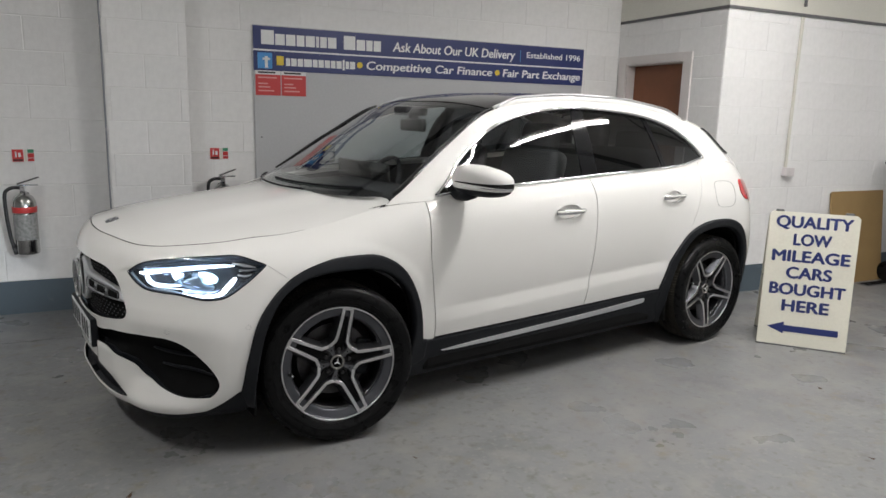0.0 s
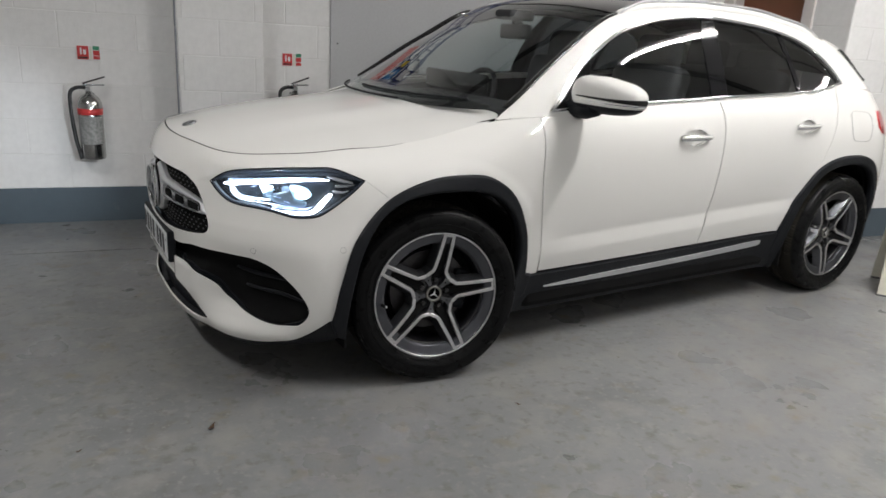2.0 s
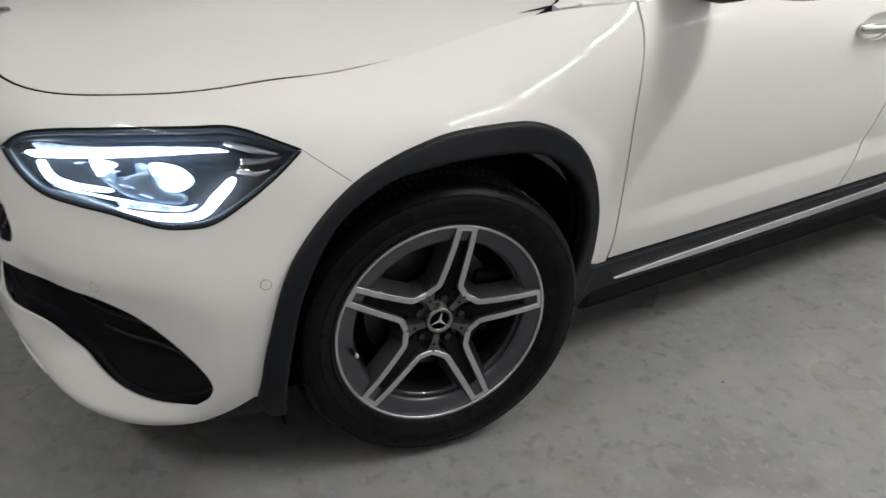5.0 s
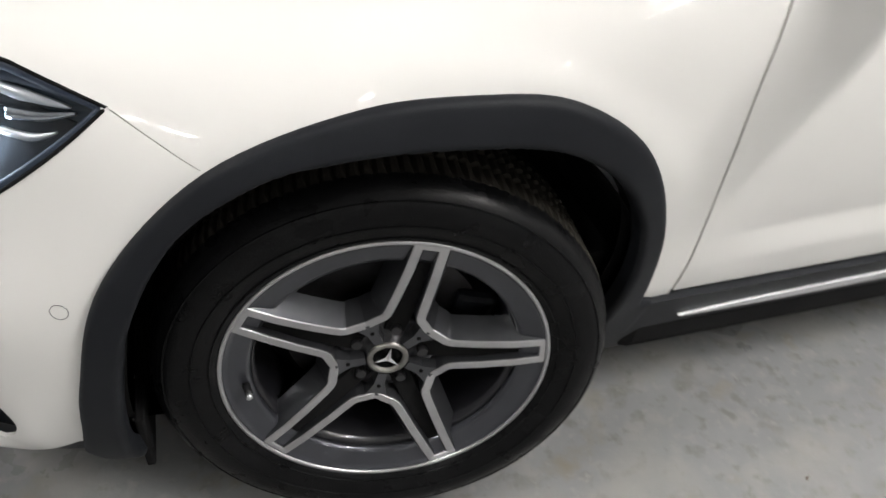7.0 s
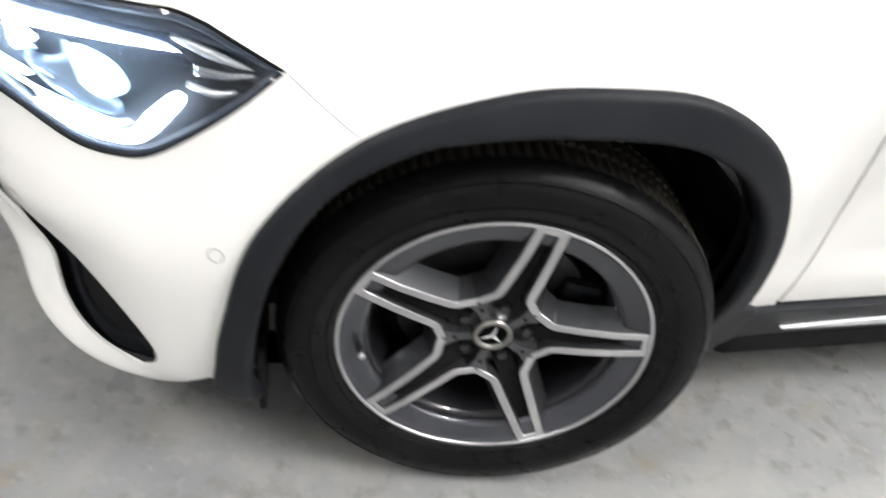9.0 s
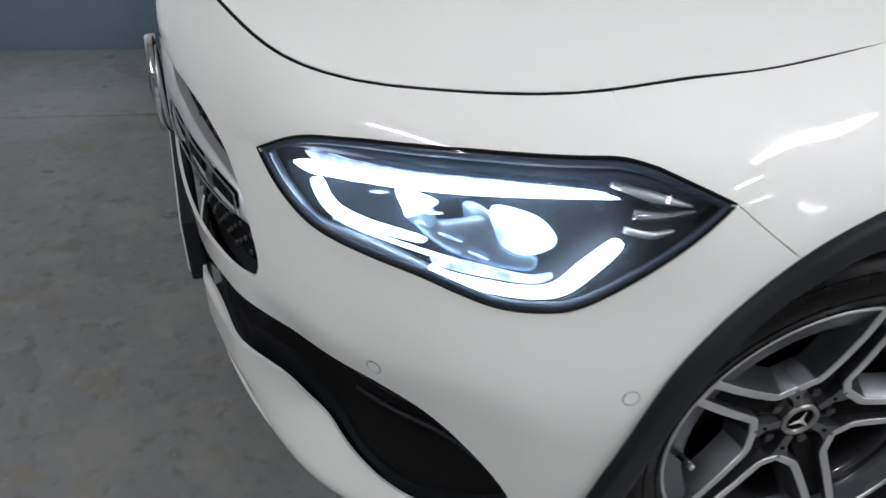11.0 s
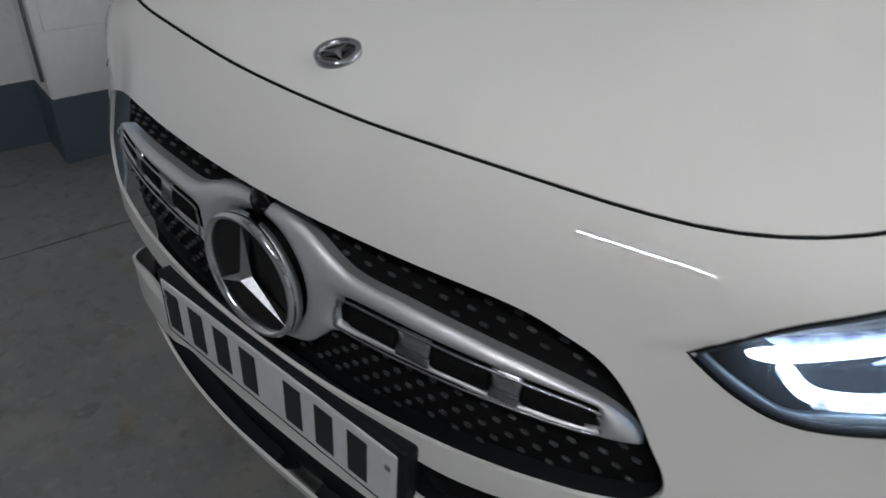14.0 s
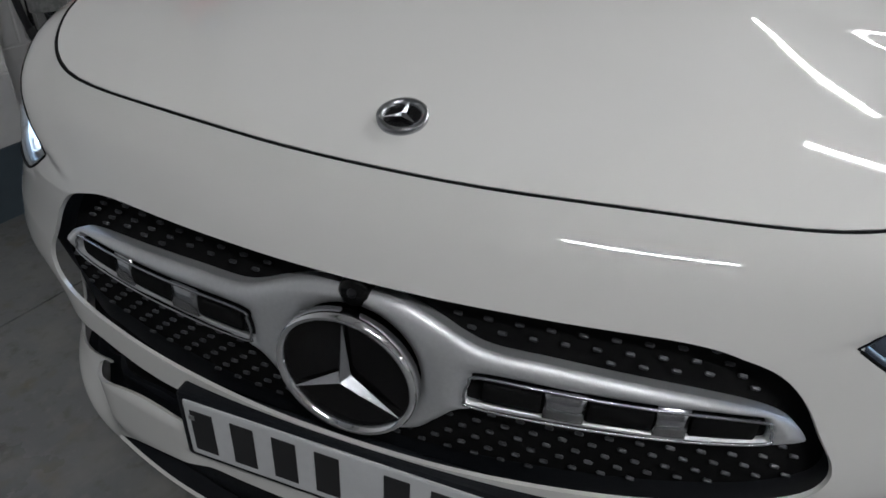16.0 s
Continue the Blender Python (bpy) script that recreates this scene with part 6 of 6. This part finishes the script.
# wheels
def wheel():
    w = empty("wheel")
    prof = [(.250, -.018), (.252, -.022), (.258, -.030), (.266, -.037), (.274, -.0395), (.288, -.047), (.309, -.051), (.327, -.0485), (.341, -.041), (.3505, -.029), (.3562, -.013),
            (.3588, .006), (.3585, .028), (.350, .030), (.350, .038), (.3585, .040), (.359, .068), (.350, .070), (.350, .079), (.359, .081), (.3585, .108), (.350, .110), (.350, .118), (.3585, .120),
            (.356, .150), (.349, .170), (.325, .190), (.29, .196), (.25, .180)]
    bm = bmesh.new()
    n = 384
    rings = []
    for r, h in prof:
        rr = []
        for k in range(n):
            a = 2 * math.pi * k / n
            q = r
            if r > 0.3555 and k % 3 == 0:
                q = r - (0.006 if h > 0 else 0.002)
            rr.append(bm.verts.new((q * math.cos(a), h, q * math.sin(a))))
        rings.append(rr)
    for a, c in zip(rings, rings[1:]):
        for k in range(n):
            bm.faces.new((a[k], a[(k + 1) % n], c[(k + 1) % n], c[k]))
    tyre = part("tyre", bm, RUBBER, w, "black tyre with worn sidewall")
    tyre.data.materials.append(TREAD)
    rows = np.repeat(np.arange(len(prof) - 1), n)
    tread = (rows >= 10) & (rows <= 23)
    tyre.data.polygons.foreach_set("use_smooth", ~tread)
    tyre.data.polygons.foreach_set("material_index", tread.astype(int))
    for r, h, thick in ((.2700, -.0392, .0014), (.2955, -.0493, .0012), (.3330, -.0462, .0016)):
        part("sidewall_rib", lathe([(r - thick, h + .002), (r - thick * .6, h - .0008), (r + thick * .6, h - .0008), (r + thick, h + .002)], 128, "y", True), RUBBER, tyre)
    rim = part("rim", lathe([(.2535, -.030), (.251, -.027), (.243, -.0235), (.220, -.018), (.2135, -.015), (.211, -.008), (.228, .03), (.252, -.018)], 96, "y", True), ALLOY, w, smooth=True)
    part("barrel", lathe([(.2115, -.007), (.206, .01), (.200, .06), (.21, .14), (.235, .175), (.246, .178), (.248, .17), (.228, .10), (.228, .03)], 96, "y", True), HUB_GREY, rim, smooth=True)
    part("machined_lip", lathe([(.2525, -.0305), (.2538, -.0322), (.2588, -.0328), (.2603, -.030), (.259, -.024), (.2525, -.026)], 96, "y", True), MACHINED, rim, smooth=True)
    part("hub", lathe([(.0001, .004), (.034, .004), (.036, .012), (.048, .018), (.066, .018), (.076, .016), (.080, .03), (.076, .06), (.0001, .06)], 48), HUB_GREY, rim, smooth=True)
    part("brake_disc", lathe([(.09, .075), (.165, .072), (.165, .092), (.09, .094)], 64, "y", True), DISC_STEEL, w)
    part("brake_hat", lathe([(.0001, .055), (.085, .058), (.09, .094), (.0001, .094)], 40), VOID, w)
    part("caliper", box(.075, .06, .17, (.135, .085, .02), .012), PLASTIC, w)
    part("back_plate", lathe([(.0001, .12), (.225, .12), (.225, .126), (.0001, .126)], 48), VOID, w)
    for k in range(5):
        phi = radians(72 * k)
        d, p = np.array([math.sin(phi), math.cos(phi)]), np.array([math.cos(phi), -math.sin(phi)])

        def bar(points, half, y_front, drops, deep):
            """A bevelled rib along points (along, across) of the spoke."""
            V, F = [], []
            pts = np.array(points, float)
            tan = np.gradient(pts, axis=0)
            tan /= np.linalg.norm(tan, axis=1, keepdims=True)
            nor = np.stack([-tan[:, 1], tan[:, 0]], 1)
            for (a, c), nn in zip(pts, nor):
                f = y_front(a)
                for off, yy in ((-half - drops[0], f + deep), (-half, f + 0.001), (-half + 0.0012, f), (half - 0.0012, f), (half, f + 0.001), (half + drops[1], f + deep)):
                    q = np.array([a, c]) + nn * off
                    xy = d * q[0] + p * q[1]
                    V.append((xy[0], yy, xy[1]))
            m = len(pts)
            for i in range(m - 1):
                for j in range(5):
                    F.append((i * 6 + j, (i + 1) * 6 + j, (i + 1) * 6 + j + 1, i * 6 + j + 1))
            F += [tuple(range(6)), tuple((m - 1) * 6 + j for j in range(6))[::-1]]
            return V, F
        face = lambda a: -0.028 + 0.030 * (1 - min(1, max(0, (a - 0.05) / 0.19))) ** 1.6
        tip = 0.2560
        bm = bmesh.new()
        bars = []
        for s in (1, -1):
            line = [(tip - 0.004, s * 0.0186), (0.20, s * 0.0206), (0.15, s * 0.0232), (0.112, s * 0.0254), (0.1000, s * 0.0269), (0.0930, s * 0.0300), (0.0862, s * 0.0362), (0.0690, s * 0.0499)]
            bars.append(line)
        bars.append([(tip - 0.006, -0.0172), (tip - 0.006, 0.0), (tip - 0.006, 0.0172)])
        V, F = [], []
        for line, drops in zip(bars, ((0.018, 0.002), (0.002, 0.018), (0.003, 0.003))):
            v, f = bar(line, 0.0082, lambda a: face(a) + 0.001, drops, 0.040)
            F += [tuple(i + len(V) for i in q) for q in f]
            V += v
        # floor of the spoke's channel
        chan = [(tip - 0.01, 0.0), (0.15, 0.0), (0.10, 0.0), (0.05, 0.0)]
        v, f = bar(chan, 0.0165, lambda a: face(a) + 0.013, (0.004, 0.004), 0.012)
        channel = (v, f)
        sp = mesh_object("spoke", V, F, SPOKE_GREY, rim, smooth=False)
        mesh_object("spoke_channel", *channel, VOID, sp, smooth=False)
        V, F = [], []
        for line in bars:
            v, f = bar(line, 0.0071, lambda a: face(a) - 0.0002, (0.0005, 0.0005), 0.0022)
            F += [tuple(i + len(V) for i in q) for q in f]
            V += v
        mesh_object("machined_edge", V, F, MACHINED, sp, "bright machined spoke edge", smooth=False)
        b = part("wheel_bolt", lathe([(.0001, .0), (.008, .0), (.009, .003), (.009, .014), (.0001, .014)], 12), PLATE_BLACK, rim)
        b.location = (0.057 * math.sin(phi), 0.004, 0.057 * math.cos(phi))
        mid = phi + radians(36)
        arm_d, arm_p = np.array([math.sin(mid), math.cos(mid)]), np.array([math.cos(mid), -math.sin(mid)])
        V = []
        for r, half, y in ((0.036, 0.0075, 0.001), (0.060, 0.0085, 0.0), (0.073, 0.0140, -0.002), (0.084, 0.0200, -0.0035)):
            for off, yy in ((-half - 0.005, y + 0.03), (-half, y), (half, y), (half + 0.005, y + 0.03)):
                xy = arm_d * r + arm_p * off
                V.append((xy[0], yy, xy[1]))
        F = [(4 * i + j, 4 * i + 4 + j, 4 * i + 5 + j, 4 * i + 1 + j) for i in range(3) for j in range(3)] + [(0, 1, 2, 3), (15, 14, 13, 12)]
        arm = mesh_object("hub_arm", V, F, SPOKE_GREY, rim, smooth=False)
        hole = part("arm_hole", lathe([(.0001, -.0012), (.0032, -.0012), (.0036, .002), (.0001, .002)], 14), VOID, arm)
        hole.location = (arm_d[0] * 0.064, -0.0010, arm_d[1] * 0.064)
    cap = emblem("hub_cap", Matrix(), 0.0335, 0.010, GLOSS_BLACK, rim, CAP_RING)
    v, f = tube(np.array([(-.212, -.018, -.065), (-.208, -.032, -.064), (-.206, -.040, -.063)]), 0.0062, 10)
    valve = mesh_object("valve", v, f, PLATE_BLACK, rim)
    v, f = tube(np.array([(-.206, -.040, -.063), (-.2055, -.044, -.0628), (-.205, -.046, -.0626)]), 0.0052, 10)
    mesh_object("valve_cap", v, f, SATIN, valve)
    return w


w = wheel()
w.parent = car
front_steer = radians(-9.5)
w.matrix_world = Matrix.Translation((-0.003, -0.838, 0.361)) @ Matrix.Rotation(front_steer, 4, "Z") @ Matrix.Rotation(radians(-3.5), 4, "X") @ Matrix.Rotation(radians(11), 4, "Y")
for x, side, spin, steer in ((2.729, 1, 35, 0), (0, -1, 20, front_steer), (2.729, -1, 50, 0)):
    m = Matrix.Translation((x, -0.845 * side, 0.358)) @ Matrix.Rotation(steer + (0 if side > 0 else math.pi), 4, "Z") @ Matrix.Rotation(radians(spin), 4, "Y")
    c = copy_thing(w, m)
    c.parent = car

# wheel wells, underside
for x in (0.02, 2.73):
    for s in (1, -1):
        bm = bmesh.new()
        a = [radians(k) for k in range(0, 181, 6)]
        arc = [(0.425, 0.27)] + [(0.425 * math.cos(k), 0.34 + 0.455 * math.sin(k)) for k in a] + [(-0.425, 0.27)]
        r0 = [bm.verts.new((x + p, -s * (0.85 if q > 0.42 else 0.77), q)) for p, q in arc]
        r1 = [bm.verts.new((x + p, -s * 0.56, q if q > 0.3 else 0.17)) for p, q in arc]
        for i in range(len(arc) - 1):
            bm.faces.new((r0[i], r0[i + 1], r1[i + 1], r1[i]))
        bm.faces.new(r1)
        part("wheel_liner", bm, VOID, car)
        part("wheel_deflector", box(0.014, 0.22, 0.12, (x - 0.402, -s * 0.72, 0.25), 0.004), VOID, car)
part("underside", box(3.9, 1.10, 0.10, (1.30, 0, 0.22), 0.03), VOID, car)
part("floor_pan", box(1.75, 1.60, 0.10, (1.36, 0, 0.25), 0.03), VOID, car)
for x in (0, 2.729):
    v, f = tube(np.array([(x, -0.72, 0.35), (x, 0.72, 0.35)]), 0.035, 10)
    body_part("axle", (v, f), VOID)

# inside the cabin
part("dashboard", box(0.42, 1.14, 0.20, (0.66, 0, 0.955), 0.08, seg=4), SEAT_CLOTH, car, smooth=True)
part("instrument_screen", box(0.02, 0.62, 0.11, (0.70, 0.22, 1.12), 0.01), GLOSS_BLACK, car)
sw = part("steering_wheel", lathe([(.165, -.014), (.181, -.014), (.188, 0), (.181, .014), (.165, .014), (.160, 0)], 40, "y", True), SEAT_CLOTH, car, smooth=True)
sw.matrix_basis = Matrix.Translation((0.93, 0.37, 1.02)) @ Matrix.Rotation(radians(90), 4, "Z") @ Matrix.Rotation(radians(25), 4, "X")
part("spokes", box(.33, .02, .05, (0, 0, -.01), .008), SEAT_CLOTH, sw)
part("boss", box(.12, .05, .12, (0, .005, -.01), .03), SEAT_CLOTH, sw)


def seat(x, y, wide=0.50):
    b = part("seat", box(0.52, wide, 0.16, (x, y, 0.62), 0.05, seg=3), SEAT_CLOTH, car, smooth=True)
    part("backrest", box(0.15, wide - 0.02, 0.66, (x + 0.29, y, 0.95), 0.06, seg=3, turn=Matrix.Rotation(radians(14), 3, "Y")), SEAT_CLOTH, b, smooth=True)
    part("headrest", box(0.10, min(wide, 0.28), 0.18, (x + 0.40, y, 1.335), 0.04, seg=3, turn=Matrix.Rotation(radians(8), 3, "Y")), SEAT_CLOTH, b, smooth=True)


seat(1.20, -0.37)
seat(1.20, 0.37)
seat(2.05, 0.0, 1.25)
part("headrest", box(0.10, 0.26, 0.16, (2.46, -0.36, 1.30), 0.04, seg=3), SEAT_CLOTH, car, smooth=True)
part("headrest", box(0.10, 0.26, 0.16, (2.46, 0.36, 1.30), 0.04, seg=3), SEAT_CLOTH, car, smooth=True)
part("cabin_floor", box(2.5, 1.5, 0.05, (1.6, 0, 0.42), 0.01), SEAT_CLOTH, car)
rm = part("rear_view_mirror", box(0.035, 0.25, 0.075, (0.93, 0.02, 1.395), 0.015, seg=3), SEAT_CLOTH, car, smooth=True)
part("mirror_stem", box(0.06, 0.03, 0.06, (0.92, 0.0, 1.46), 0.01), SEAT_CLOTH, rm)
part("sensor_housing", box(0.16, 0.14, 0.05, (0.90, 0.0, 1.475), 0.015), SEAT_CLOTH, car)

# the blocks of the walls, last
lay_all()
